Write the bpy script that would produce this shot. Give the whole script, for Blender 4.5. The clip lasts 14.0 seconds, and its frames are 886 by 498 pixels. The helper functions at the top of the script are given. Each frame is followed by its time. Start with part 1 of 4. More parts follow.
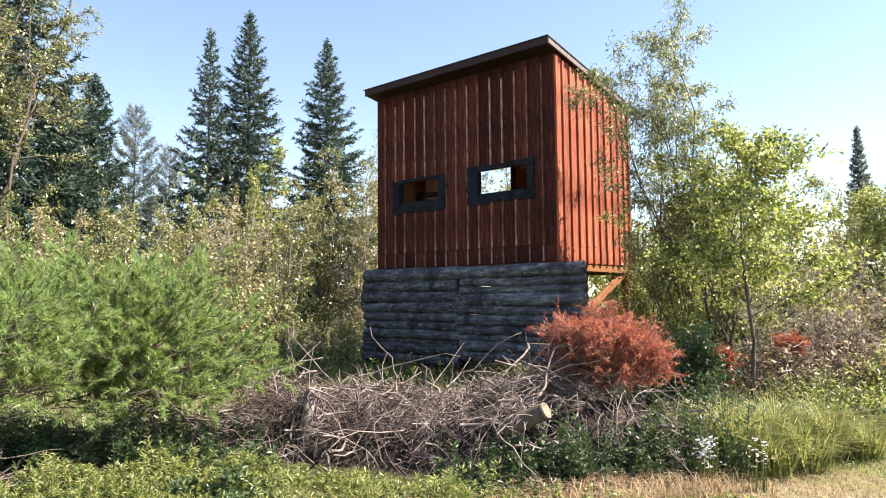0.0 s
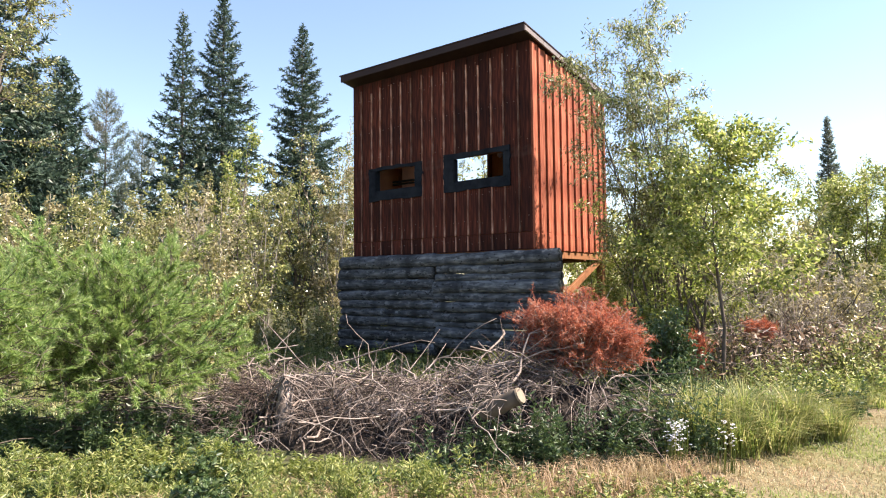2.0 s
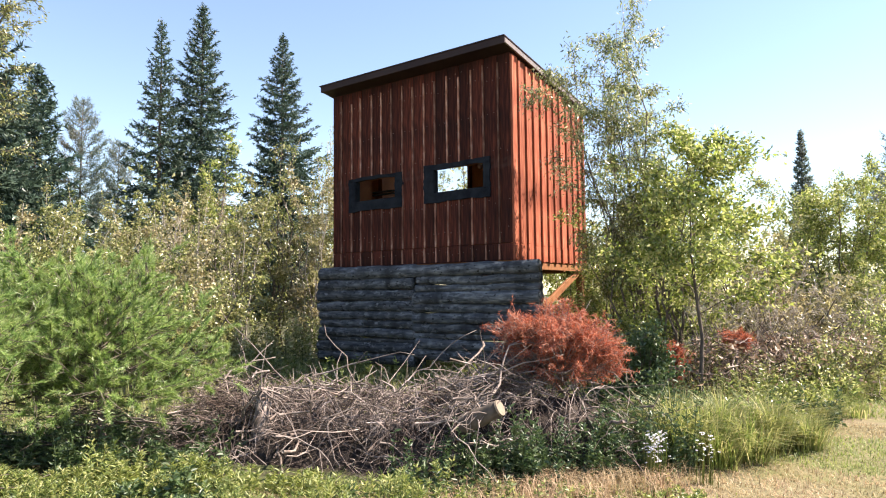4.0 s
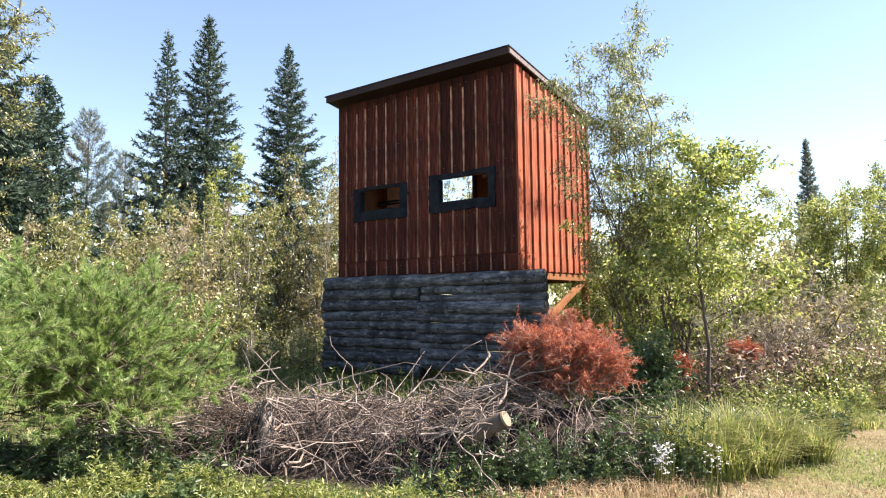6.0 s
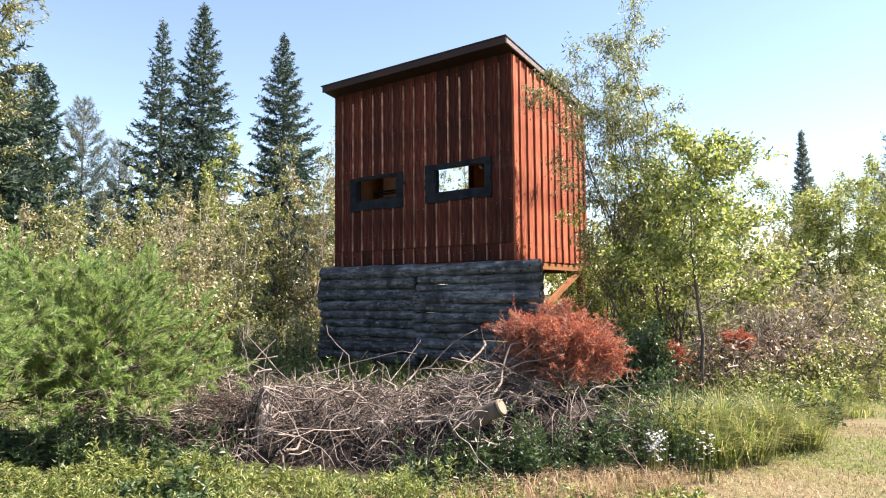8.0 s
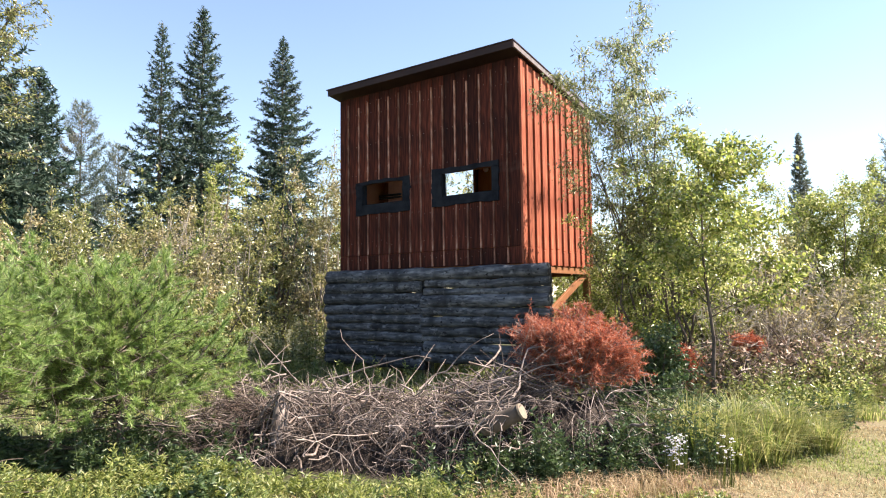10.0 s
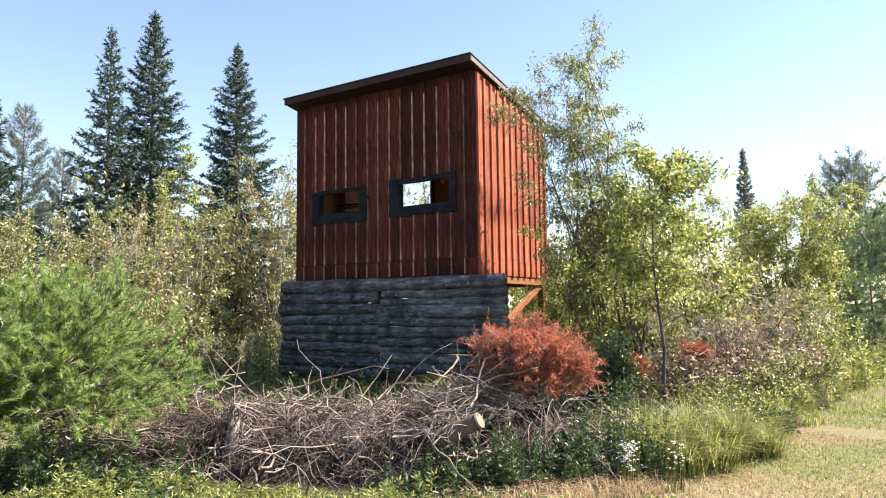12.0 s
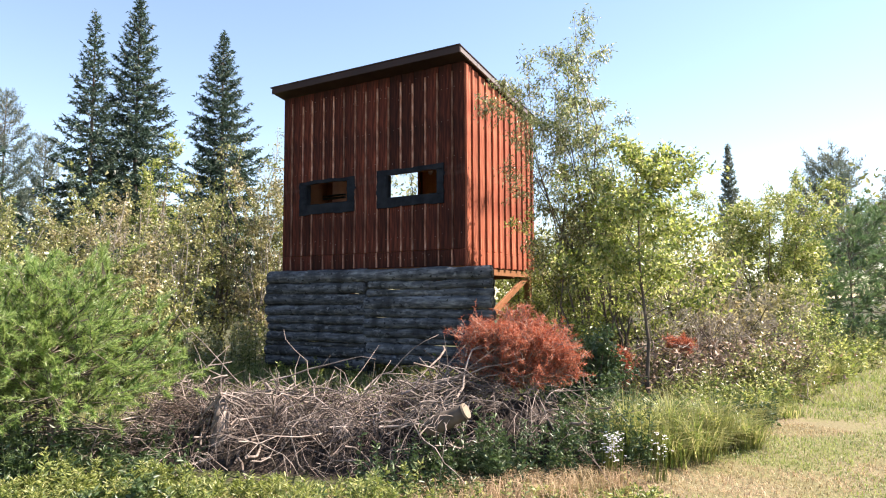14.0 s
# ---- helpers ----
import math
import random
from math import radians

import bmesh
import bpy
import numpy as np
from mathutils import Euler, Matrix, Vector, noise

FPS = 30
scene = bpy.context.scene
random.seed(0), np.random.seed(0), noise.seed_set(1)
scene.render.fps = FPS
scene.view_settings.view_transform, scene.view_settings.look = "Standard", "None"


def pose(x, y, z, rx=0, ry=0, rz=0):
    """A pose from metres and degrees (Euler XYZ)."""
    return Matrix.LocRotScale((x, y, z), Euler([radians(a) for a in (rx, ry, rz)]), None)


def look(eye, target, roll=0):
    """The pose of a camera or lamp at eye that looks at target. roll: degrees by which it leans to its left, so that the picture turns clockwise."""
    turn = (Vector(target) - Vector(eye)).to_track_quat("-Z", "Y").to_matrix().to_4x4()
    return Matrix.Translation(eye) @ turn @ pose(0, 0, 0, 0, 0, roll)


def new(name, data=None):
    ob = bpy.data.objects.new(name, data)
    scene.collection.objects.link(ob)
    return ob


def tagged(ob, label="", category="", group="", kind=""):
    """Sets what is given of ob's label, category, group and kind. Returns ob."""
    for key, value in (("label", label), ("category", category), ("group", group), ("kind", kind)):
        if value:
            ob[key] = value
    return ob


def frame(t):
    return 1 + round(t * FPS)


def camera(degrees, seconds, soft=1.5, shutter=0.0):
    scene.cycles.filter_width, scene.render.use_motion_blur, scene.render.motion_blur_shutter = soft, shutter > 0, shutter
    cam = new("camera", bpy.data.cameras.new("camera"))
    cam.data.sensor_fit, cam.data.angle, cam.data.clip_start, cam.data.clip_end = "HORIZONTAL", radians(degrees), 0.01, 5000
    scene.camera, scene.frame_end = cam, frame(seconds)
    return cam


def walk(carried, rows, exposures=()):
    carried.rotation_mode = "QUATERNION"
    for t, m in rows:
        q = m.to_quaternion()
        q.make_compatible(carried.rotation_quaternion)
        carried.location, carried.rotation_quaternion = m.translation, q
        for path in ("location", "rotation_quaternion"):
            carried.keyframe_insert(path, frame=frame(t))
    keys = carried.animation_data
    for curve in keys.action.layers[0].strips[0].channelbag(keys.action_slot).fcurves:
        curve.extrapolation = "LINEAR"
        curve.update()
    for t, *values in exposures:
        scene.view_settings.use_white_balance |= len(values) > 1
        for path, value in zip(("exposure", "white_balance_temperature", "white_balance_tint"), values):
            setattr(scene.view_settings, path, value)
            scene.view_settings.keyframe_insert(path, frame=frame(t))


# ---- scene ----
cam = camera(67.3, 14.0, 1.1)
PATH = [
    (0, (7.102, -6.875, 1.64), (5.812, -5.354, 1.784), -0.5),
    (0.5, (7.104, -6.872, 1.634), (5.817, -5.347, 1.77), -0.4),
    (1, (7.091, -6.866, 1.635), (5.811, -5.334, 1.767), -0.4),
    (1.5, (7.105, -6.867, 1.63), (5.832, -5.33, 1.754), -0.5),
    (2, (7.112, -6.869, 1.629), (5.873, -5.303, 1.737), -0.6),
    (2.5, (7.116, -6.871, 1.631), (5.9, -5.285, 1.719), -0.7),
    (3, (7.119, -6.869, 1.641), (5.919, -5.271, 1.729), -0.6),
    (3.5, (7.114, -6.859, 1.641), (5.927, -5.253, 1.741), -0.6),
    (4, (7.107, -6.856, 1.639), (5.916, -5.255, 1.777), -0.6),
    (6.5, (7.099, -6.853, 1.643), (5.898, -5.263, 1.813), -0.6),
    (7, (7.109, -6.866, 1.646), (5.908, -5.276, 1.82), -0.6),
    (7.5, (7.115, -6.878, 1.642), (5.921, -5.282, 1.814), -0.6),
    (8, (7.111, -6.876, 1.634), (5.919, -5.276, 1.772), -0.5),
    (10.5, (6.991, -6.988, 1.65), (5.817, -5.377, 1.805), -0.8),
    (11, (6.998, -7.005, 1.653), (5.862, -5.368, 1.826), -0.8),
    (11.5, (7.008, -7.006, 1.648), (5.916, -5.34, 1.826), -0.8),
    (12, (7.005, -7.001, 1.645), (5.934, -5.321, 1.821), -0.7),
    (12.5, (7.002, -7.013, 1.64), (5.946, -5.322, 1.79), -0.3),
    (13, (7.004, -7.021, 1.654), (5.947, -5.329, 1.792), -0.5),
    (13.5, (7.008, -7.019, 1.652), (5.962, -5.321, 1.799), -0.4),
    (14, (7.001, -7.02, 1.645), (5.964, -5.316, 1.795), -0.2),
]
walk(cam, [(t, look(*p)) for t, *p in PATH], [(0, 1.78, 7000, 15), (14, 1.78, 7000, 15)])

# ---- world, sun, exposure ----
SUN_AZ, SUN_EL = 53.0, 50.0      # degrees from +y towards +x, and above the horizon
world = bpy.data.worlds.new("sky")
scene.world = world
world.use_nodes = True
wn = world.node_tree.nodes
sky = wn.new("ShaderNodeTexSky")
sky.sky_type = "NISHITA"
sky.sun_disc = False
sky.sun_elevation, sky.sun_rotation = radians(SUN_EL), radians(SUN_AZ)
sky.air_density, sky.dust_density, sky.ozone_density = 1.0, 0.1, 1.1
wn["Background"].inputs["Strength"].default_value = 0.088
world.node_tree.links.new(sky.outputs["Color"], wn["Background"].inputs["Color"])
sun = new("sun", bpy.data.lights.new("sun", "SUN"))
sun.data.energy, sun.data.angle, sun.data.color = 5.0, radians(0.53), (1.0, 0.94, 0.84)
sd = Vector((math.sin(radians(SUN_AZ)) * math.cos(radians(SUN_EL)),
             math.cos(radians(SUN_AZ)) * math.cos(radians(SUN_EL)), math.sin(radians(SUN_EL))))
sun.matrix_world = look(tuple(sd * 60), (0, 0, 0))


# ---- materials ----
def node_mat(name):
    m = bpy.data.materials.new(name)
    m.use_nodes = True
    nt = m.node_tree
    return m, nt, nt.nodes["Principled BSDF"]


def ramp(nt, colours):
    r = nt.nodes.new("ShaderNodeValToRGB")
    while len(r.color_ramp.elements) < len(colours):
        r.color_ramp.elements.new(0.5)
    for i, c in enumerate(colours):
        e = r.color_ramp.elements[i]
        e.position = i / (len(colours) - 1)
        e.color = (*c, 1)
    return r


def noise_node(nt, scale, stretch=(1, 1, 1), detail=4.0):
    tc = nt.nodes.new("ShaderNodeTexCoord")
    mp = nt.nodes.new("ShaderNodeMapping")
    mp.inputs["Scale"].default_value = stretch
    n = nt.nodes.new("ShaderNodeTexNoise")
    n.inputs["Scale"].default_value, n.inputs["Detail"].default_value = scale, detail
    nt.links.new(tc.outputs["Object"], mp.inputs["Vector"])
    nt.links.new(mp.outputs["Vector"], n.inputs["Vector"])
    return n


def mix_col(nt, kind, fac, a, b):
    m = nt.nodes.new("ShaderNodeMix")
    m.data_type, m.blend_type = "RGBA", kind
    for s, v in ((m.inputs[0], fac), (m.inputs[6], a), (m.inputs[7], b)):
        if isinstance(v, (int, float)):
            s.default_value = v
        elif isinstance(v, tuple):
            s.default_value = (*v, 1)
        else:
            nt.links.new(v, s)
    return m.outputs[2]


def stretch_range(nt, src, lo, hi, a=0.0, b=1.0):
    m = nt.nodes.new("ShaderNodeMapRange")
    for i, v in enumerate((lo, hi, a, b)):
        m.inputs[i + 1].default_value = v
    nt.links.new(src, m.inputs[0])
    return m.outputs[0]


def surface(name, colours, scale=8.0, stretch=(1, 1, 1), stain=None, stain_scale=1.5, stain_amount=0.6, rough=0.8,
            bump=0.3, bump_depth=0.004, vary="", vary_amount=0.35, spec=0.3):
    """Grain at one scale, stains at another, relief from the grain."""
    m, nt, bsdf = node_mat(name)
    n = noise_node(nt, scale, stretch, 6.0)
    r = ramp(nt, colours)
    nt.links.new(stretch_range(nt, n.outputs["Fac"], 0.28, 0.72), r.inputs["Fac"])
    col = r.outputs["Color"]
    if stain:
        s = noise_node(nt, stain_scale, (1, 1, 0.6), 5.0)
        f = stretch_range(nt, s.outputs["Fac"], 0.45, 0.7, 0.0, stain_amount)
        col = mix_col(nt, "MIX", f, col, stain)
    if vary:
        if vary == "island":
            src = nt.nodes.new("ShaderNodeNewGeometry").outputs["Random Per Island"]
        else:
            src = nt.nodes.new("ShaderNodeObjectInfo").outputs["Random"]
        g = stretch_range(nt, src, 0, 1, 1 - vary_amount, 1 + vary_amount)
        hs = nt.nodes.new("ShaderNodeHueSaturation")
        nt.links.new(g, hs.inputs["Value"])
        nt.links.new(col, hs.inputs["Color"])
        col = hs.outputs["Color"]
    nt.links.new(col, bsdf.inputs["Base Color"])
    bsdf.inputs["Roughness"].default_value = rough
    bsdf.inputs["Specular IOR Level"].default_value = spec
    b = nt.nodes.new("ShaderNodeBump")
    b.inputs["Strength"].default_value, b.inputs["Distance"].default_value = bump, bump_depth
    nt.links.new(n.outputs["Fac"], b.inputs["Height"])
    nt.links.new(b.outputs["Normal"], bsdf.inputs["Normal"])
    return m


def foliage(name, colours, through_light=0.45, rough=0.45, patch=2.0, patch_col=None, patch_amount=0.5, spec=0.6):
    """Leaves or needles: each one has its own colour, patches shift it, and light comes through."""
    m, nt, bsdf = node_mat(name)
    geo = nt.nodes.new("ShaderNodeNewGeometry")
    r = ramp(nt, colours)
    nt.links.new(geo.outputs["Random Per Island"], r.inputs["Fac"])
    col = r.outputs["Color"]
    if patch_col:
        s = noise_node(nt, patch, (1, 1, 1), 3.0)
        f = stretch_range(nt, s.outputs["Fac"], 0.42, 0.68, 0.0, patch_amount)
        col = mix_col(nt, "MIX", f, col, patch_col)
    nt.links.new(col, bsdf.inputs["Base Color"])
    bsdf.inputs["Roughness"].default_value = rough
    bsdf.inputs["Specular IOR Level"].default_value = spec
    t = nt.nodes.new("ShaderNodeBsdfTranslucent")
    hs = nt.nodes.new("ShaderNodeHueSaturation")
    hs.inputs["Value"].default_value, hs.inputs["Saturation"].default_value = 1.5, 1.1
    nt.links.new(col, hs.inputs["Color"])
    nt.links.new(hs.outputs["Color"], t.inputs["Color"])
    mx = nt.nodes.new("ShaderNodeMixShader")
    mx.inputs[0].default_value = through_light
    nt.links.new(bsdf.outputs[0], mx.inputs[1])
    nt.links.new(t.outputs[0], mx.inputs[2])
    nt.links.new(mx.outputs[0], nt.nodes["Material Output"].inputs["Surface"])
    return m


# Front copy of the red-brown stain, darkened so the wall reads as shaded.
M_BOARD_SHADED = surface("stained_boards_shaded", [(0.020, 0.006, 0.004), (0.062, 0.0145, 0.009), (0.145, 0.037, 0.021)], 6, (6, 6, 0.6),
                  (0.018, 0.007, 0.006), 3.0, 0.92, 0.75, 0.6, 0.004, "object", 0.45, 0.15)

# Side copy of that stain, raised in colour to read as sunlit.
M_BOARD_SUNLIT = surface("stained_boards_sunlit", [(0.18, 0.044, 0.024), (0.32, 0.092, 0.052), (0.45, 0.17, 0.10)], 6, (6, 6, 0.6),
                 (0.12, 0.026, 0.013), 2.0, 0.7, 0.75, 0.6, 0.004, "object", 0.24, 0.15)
M_BATTEN = surface("worn_battens", [(0.12, 0.042, 0.028), (0.30, 0.15, 0.105), (0.50, 0.32, 0.25)], 6, (4, 4, 1.2),
                   (0.06, 0.016, 0.010), 2.2, 0.95, 0.8, 0.4, 0.003, "object", 0.55, 0.15)
M_ROOF = surface("dark_brown_metal", [(0.022, 0.012, 0.012), (0.036, 0.020, 0.019)], 3, (1, 1, 1), (0.05, 0.03, 0.026), 1.2, 0.3,
                 0.6, 0.1, 0.001, spec=0.2)
M_RAKE = surface("rake_trim", [(0.16, 0.13, 0.125), (0.24, 0.2, 0.19)], 4, (1, 3, 1), (0.08, 0.05, 0.045), 2, 0.5, 0.5, 0.1, 0.001)
M_TAR = surface("black_window_trim", [(0.006, 0.008, 0.012), (0.016, 0.019, 0.026)], 14, (1, 1, 1), (0.028, 0.032, 0.038), 4, 0.5,
                0.85, 0.6, 0.006, spec=0.12)
M_RAW = surface("raw_lumber", [(0.19, 0.072, 0.028), (0.28, 0.125, 0.055)], 5, (5, 5, 0.8), (0.22, 0.08, 0.03), 2, 0.5, 0.75, 0.3, 0.002)
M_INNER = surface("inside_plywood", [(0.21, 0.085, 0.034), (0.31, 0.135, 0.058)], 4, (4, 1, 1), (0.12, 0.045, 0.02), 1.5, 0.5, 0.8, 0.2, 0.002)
# Lit copy of the inside plywood, with daylight put into its colour.
M_INNER_LIT = surface("lit_inside_plywood", [(0.42, 0.20, 0.08), (0.56, 0.30, 0.13)], 4, (4, 1, 1), (0.36, 0.16, 0.06), 1.5, 0.5, 0.8, 0.2, 0.002)
M_LOG = surface("grey_logs", [(0.028, 0.031, 0.037), (0.085, 0.09, 0.10), (0.20, 0.205, 0.215)], 8, (0.7, 4, 4), (0.022, 0.023, 0.027), 4.5,
                0.9, 0.85, 0.9, 0.012, "object", 0.35)
def lichen(m, scale, lo, hi, colour):
    """Lays blotches of another colour (lichen, bare wood, bare soil) over a material."""
    nt = m.node_tree
    bsdf = nt.nodes["Principled BSDF"]
    src = bsdf.inputs["Base Color"].links[0].from_socket
    n = noise_node(nt, scale, (0.6, 1, 1), 6.0)
    nt.links.new(mix_col(nt, "MIX", stretch_range(nt, n.outputs["Fac"], lo, hi), src, colour), bsdf.inputs["Base Color"])


lichen(M_BOARD_SHADED, 2.6, 0.60, 0.78, (0.10, 0.062, 0.052))
lichen(M_LOG, 17, 0.57, 0.70, (0.20, 0.205, 0.215))
lichen(M_LOG, 26, 0.60, 0.66, (0.02, 0.02, 0.022))
M_STICK = surface("dead_sticks", [(0.04, 0.029, 0.024), (0.155, 0.122, 0.108), (0.44, 0.37, 0.34)], 6, (1, 1, 1), (0.07, 0.04, 0.03), 2.5,
                  0.6, 0.9, 0.5, 0.004, "island", 0.7)
M_BRANCH = surface("dead_branches", [(0.085, 0.065, 0.056), (0.33, 0.275, 0.25)], 12, (1, 1, 1), (0.12, 0.08, 0.06), 4, 0.5, 0.9, 0.6,
                   0.004, "object", 0.35)
M_CUT = surface("cut_wood", [(0.14, 0.11, 0.08), (0.24, 0.195, 0.15)], 20, (1, 1, 1), (0.25, 0.17, 0.1), 8, 0.5, 0.85, 0.3, 0.002)
M_BARK = surface("grey_brown_bark", [(0.07, 0.055, 0.045), (0.16, 0.13, 0.11)], 14, (1, 1, 0.3), (0.05, 0.04, 0.03), 4, 0.5, 0.9, 0.7,
                 0.006)
M_PALEBARK = surface("pale_bark", [(0.28, 0.24, 0.2), (0.42, 0.38, 0.33)], 14, (1, 1, 0.4), (0.14, 0.11, 0.09), 4, 0.6, 0.85, 0.5, 0.004)
M_GROUND = surface("dry_turf", [(0.085, 0.07, 0.038), (0.145, 0.125, 0.065), (0.22, 0.18, 0.10)], 48, (1, 1, 1), (0.12, 0.13, 0.04), 1.5,
                   0.85, 0.95, 0.7, 0.012)
# Near-black brown that stands in for shade deep between the heap's sticks.
M_HEAP_SHADE = surface("heap_gap_shade", [(0.014, 0.010, 0.008), (0.035, 0.026, 0.021), (0.075, 0.057, 0.047)], 30, (1, 1, 1), (0.03, 0.02, 0.016), 4, 0.6, 0.95, 0.9,
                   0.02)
lichen(M_GROUND, 0.9, 0.53, 0.66, (0.225, 0.16, 0.112))


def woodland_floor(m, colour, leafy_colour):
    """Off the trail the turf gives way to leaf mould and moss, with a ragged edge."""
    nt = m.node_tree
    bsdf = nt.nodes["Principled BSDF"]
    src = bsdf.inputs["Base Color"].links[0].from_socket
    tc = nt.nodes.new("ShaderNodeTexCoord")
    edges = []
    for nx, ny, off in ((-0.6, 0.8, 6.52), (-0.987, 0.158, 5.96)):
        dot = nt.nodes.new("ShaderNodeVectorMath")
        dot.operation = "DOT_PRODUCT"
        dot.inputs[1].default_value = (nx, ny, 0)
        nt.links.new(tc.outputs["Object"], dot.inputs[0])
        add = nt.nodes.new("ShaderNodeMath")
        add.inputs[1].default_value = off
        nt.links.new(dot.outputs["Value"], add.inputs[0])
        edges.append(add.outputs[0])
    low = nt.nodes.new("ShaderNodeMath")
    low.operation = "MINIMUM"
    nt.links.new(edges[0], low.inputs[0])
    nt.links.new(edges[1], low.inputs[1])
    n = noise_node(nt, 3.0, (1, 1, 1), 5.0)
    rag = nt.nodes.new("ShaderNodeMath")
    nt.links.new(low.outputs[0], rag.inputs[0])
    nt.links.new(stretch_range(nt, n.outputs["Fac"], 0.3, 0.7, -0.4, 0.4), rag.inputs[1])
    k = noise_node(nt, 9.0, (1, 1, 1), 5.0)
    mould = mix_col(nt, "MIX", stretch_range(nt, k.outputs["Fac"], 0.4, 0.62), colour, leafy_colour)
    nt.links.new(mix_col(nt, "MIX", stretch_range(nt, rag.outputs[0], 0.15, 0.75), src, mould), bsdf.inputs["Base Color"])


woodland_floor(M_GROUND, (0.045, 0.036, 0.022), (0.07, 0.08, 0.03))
M_CHAIR = surface("black_fabric", [(0.012, 0.012, 0.013), (0.03, 0.03, 0.032)], 60, (1, 1, 1), None, 1, 0, 0.8, 0.3, 0.002)
M_NAIL = surface("nail_heads", [(0.25, 0.17, 0.14), (0.4, 0.32, 0.28)], 30, rough=0.5)
# Palest tones of this ramp mimic glints on leaves; darkest, the gaps between.
M_OLIVE = foliage("olive_leaves", [(0.055, 0.07, 0.024), (0.135, 0.165, 0.052), (0.275, 0.295, 0.11), (0.50, 0.47, 0.25)], 0.35, 0.25,
                  1.3, (0.24, 0.195, 0.10), 0.45, 0.7)
M_TAN = foliage("tan_leaves", [(0.07, 0.055, 0.028), (0.19, 0.16, 0.075), (0.34, 0.29, 0.155), (0.54, 0.47, 0.30)], 0.4, 0.3,
                1.3, (0.17, 0.19, 0.07), 0.5, 0.7)
M_GREEN = foliage("green_leaves", [(0.06, 0.09, 0.028), (0.16, 0.21, 0.065), (0.30, 0.335, 0.13), (0.50, 0.48, 0.25)], 0.5, 0.24, 1.5,
                  (0.19, 0.18, 0.045), 0.5)
M_WILLOW = foliage("willow_leaves", [(0.045, 0.065, 0.026), (0.115, 0.15, 0.055), (0.24, 0.27, 0.125), (0.48, 0.47, 0.31)], 0.45, 0.22, 1.5,
                   (0.19, 0.18, 0.06), 0.4, 0.7)
M_YELLOW = foliage("yellowing_leaves", [(0.065, 0.095, 0.027), (0.175, 0.225, 0.06), (0.345, 0.38, 0.12), (0.56, 0.53, 0.27)], 0.42, 0.24, 2.0,
                   (0.13, 0.15, 0.035), 0.5)
M_SPRUCE = foliage("spruce_needles", [(0.014, 0.032, 0.023), (0.04, 0.074, 0.053), (0.12, 0.17, 0.125)], 0.18, 0.42, 0.6,
                   (0.05, 0.06, 0.038), 0.4, 0.3)
# Distance haze is mixed into this colour: paler and greyer needles.
M_FARPINE = foliage("hazed_pine_needles", [(0.06, 0.092, 0.072), (0.105, 0.14, 0.11), (0.17, 0.19, 0.15)], 0.35, 0.5, 0.5,
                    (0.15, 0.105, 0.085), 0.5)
M_PINE = foliage("pine_needles", [(0.085, 0.145, 0.045), (0.155, 0.245, 0.078), (0.265, 0.37, 0.13), (0.48, 0.53, 0.26)], 0.5, 0.35, 3.0,
                 (0.18, 0.21, 0.055), 0.45)
M_BLUEPINE = foliage("blue_green_needles", [(0.05, 0.10, 0.042), (0.095, 0.165, 0.068), (0.18, 0.25, 0.11)], 0.3, 0.45, 1.5, (0.09, 0.125, 0.07), 0.4)
M_RED = foliage("dead_red_needles", [(0.13, 0.03, 0.018), (0.32, 0.088, 0.052), (0.50, 0.175, 0.108), (0.68, 0.36, 0.25)], 0.35, 0.5, 4.0,
                (0.2, 0.04, 0.02), 0.4, 0.2)
M_WEED = foliage("weed_leaves", [(0.06, 0.095, 0.03), (0.15, 0.20, 0.06), (0.29, 0.325, 0.105), (0.46, 0.44, 0.20)], 0.42, 0.45, 2.2,
                 (0.17, 0.19, 0.045), 0.6)
# Dark green leaves; on weeds this low tone also stands in for shade.
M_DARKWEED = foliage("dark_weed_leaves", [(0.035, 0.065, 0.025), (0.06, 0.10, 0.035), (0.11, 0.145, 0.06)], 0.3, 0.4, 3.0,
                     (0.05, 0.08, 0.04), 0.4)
M_LANE = foliage("trampled_grass", [(0.08, 0.125, 0.033), (0.16, 0.21, 0.06), (0.29, 0.31, 0.11)], 0.4, 0.5, 1.2, (0.22, 0.19, 0.08), 0.25, 0.3)
M_GRASS = foliage("green_grass", [(0.09, 0.135, 0.035), (0.185, 0.23, 0.07), (0.31, 0.32, 0.125), (0.52, 0.46, 0.26)], 0.4, 0.5, 1.5,
                  (0.24, 0.22, 0.08), 0.5)
M_STRAW = foliage("dry_grass", [(0.20, 0.135, 0.085), (0.34, 0.24, 0.155), (0.54, 0.41, 0.28)], 0.3, 0.6, 2.0, (0.19, 0.185, 0.07), 0.5, 0.2)
M_PETAL = foliage("white_petals", [(0.72, 0.70, 0.76), (0.84, 0.82, 0.86)], 0.3, 0.5)
M_DEADLEAF = foliage("dead_brown_leaves", [(0.16, 0.10, 0.07), (0.26, 0.18, 0.13), (0.36, 0.27, 0.2)], 0.2, 0.6, 2, (0.2, 0.12, 0.08), 0.5)


# ---- building helpers ----
ORIGIN = {}


def mesh_np(name, verts, quads=None, tris=None, smooth=False):
    me = bpy.data.meshes.new(name)
    verts = np.asarray(verts, dtype=np.float32).reshape(-1, 3)
    loops, starts, at = [], [], 0
    for f, k in ((quads, 4), (tris, 3)):
        if f is not None and len(f):
            f = np.asarray(f, dtype=np.int32).reshape(-1, k)
            loops.append(f.ravel())
            starts.append(at + k * np.arange(len(f), dtype=np.int32))
            at += f.size
    loops, starts = np.concatenate(loops), np.concatenate(starts)
    me.vertices.add(len(verts))
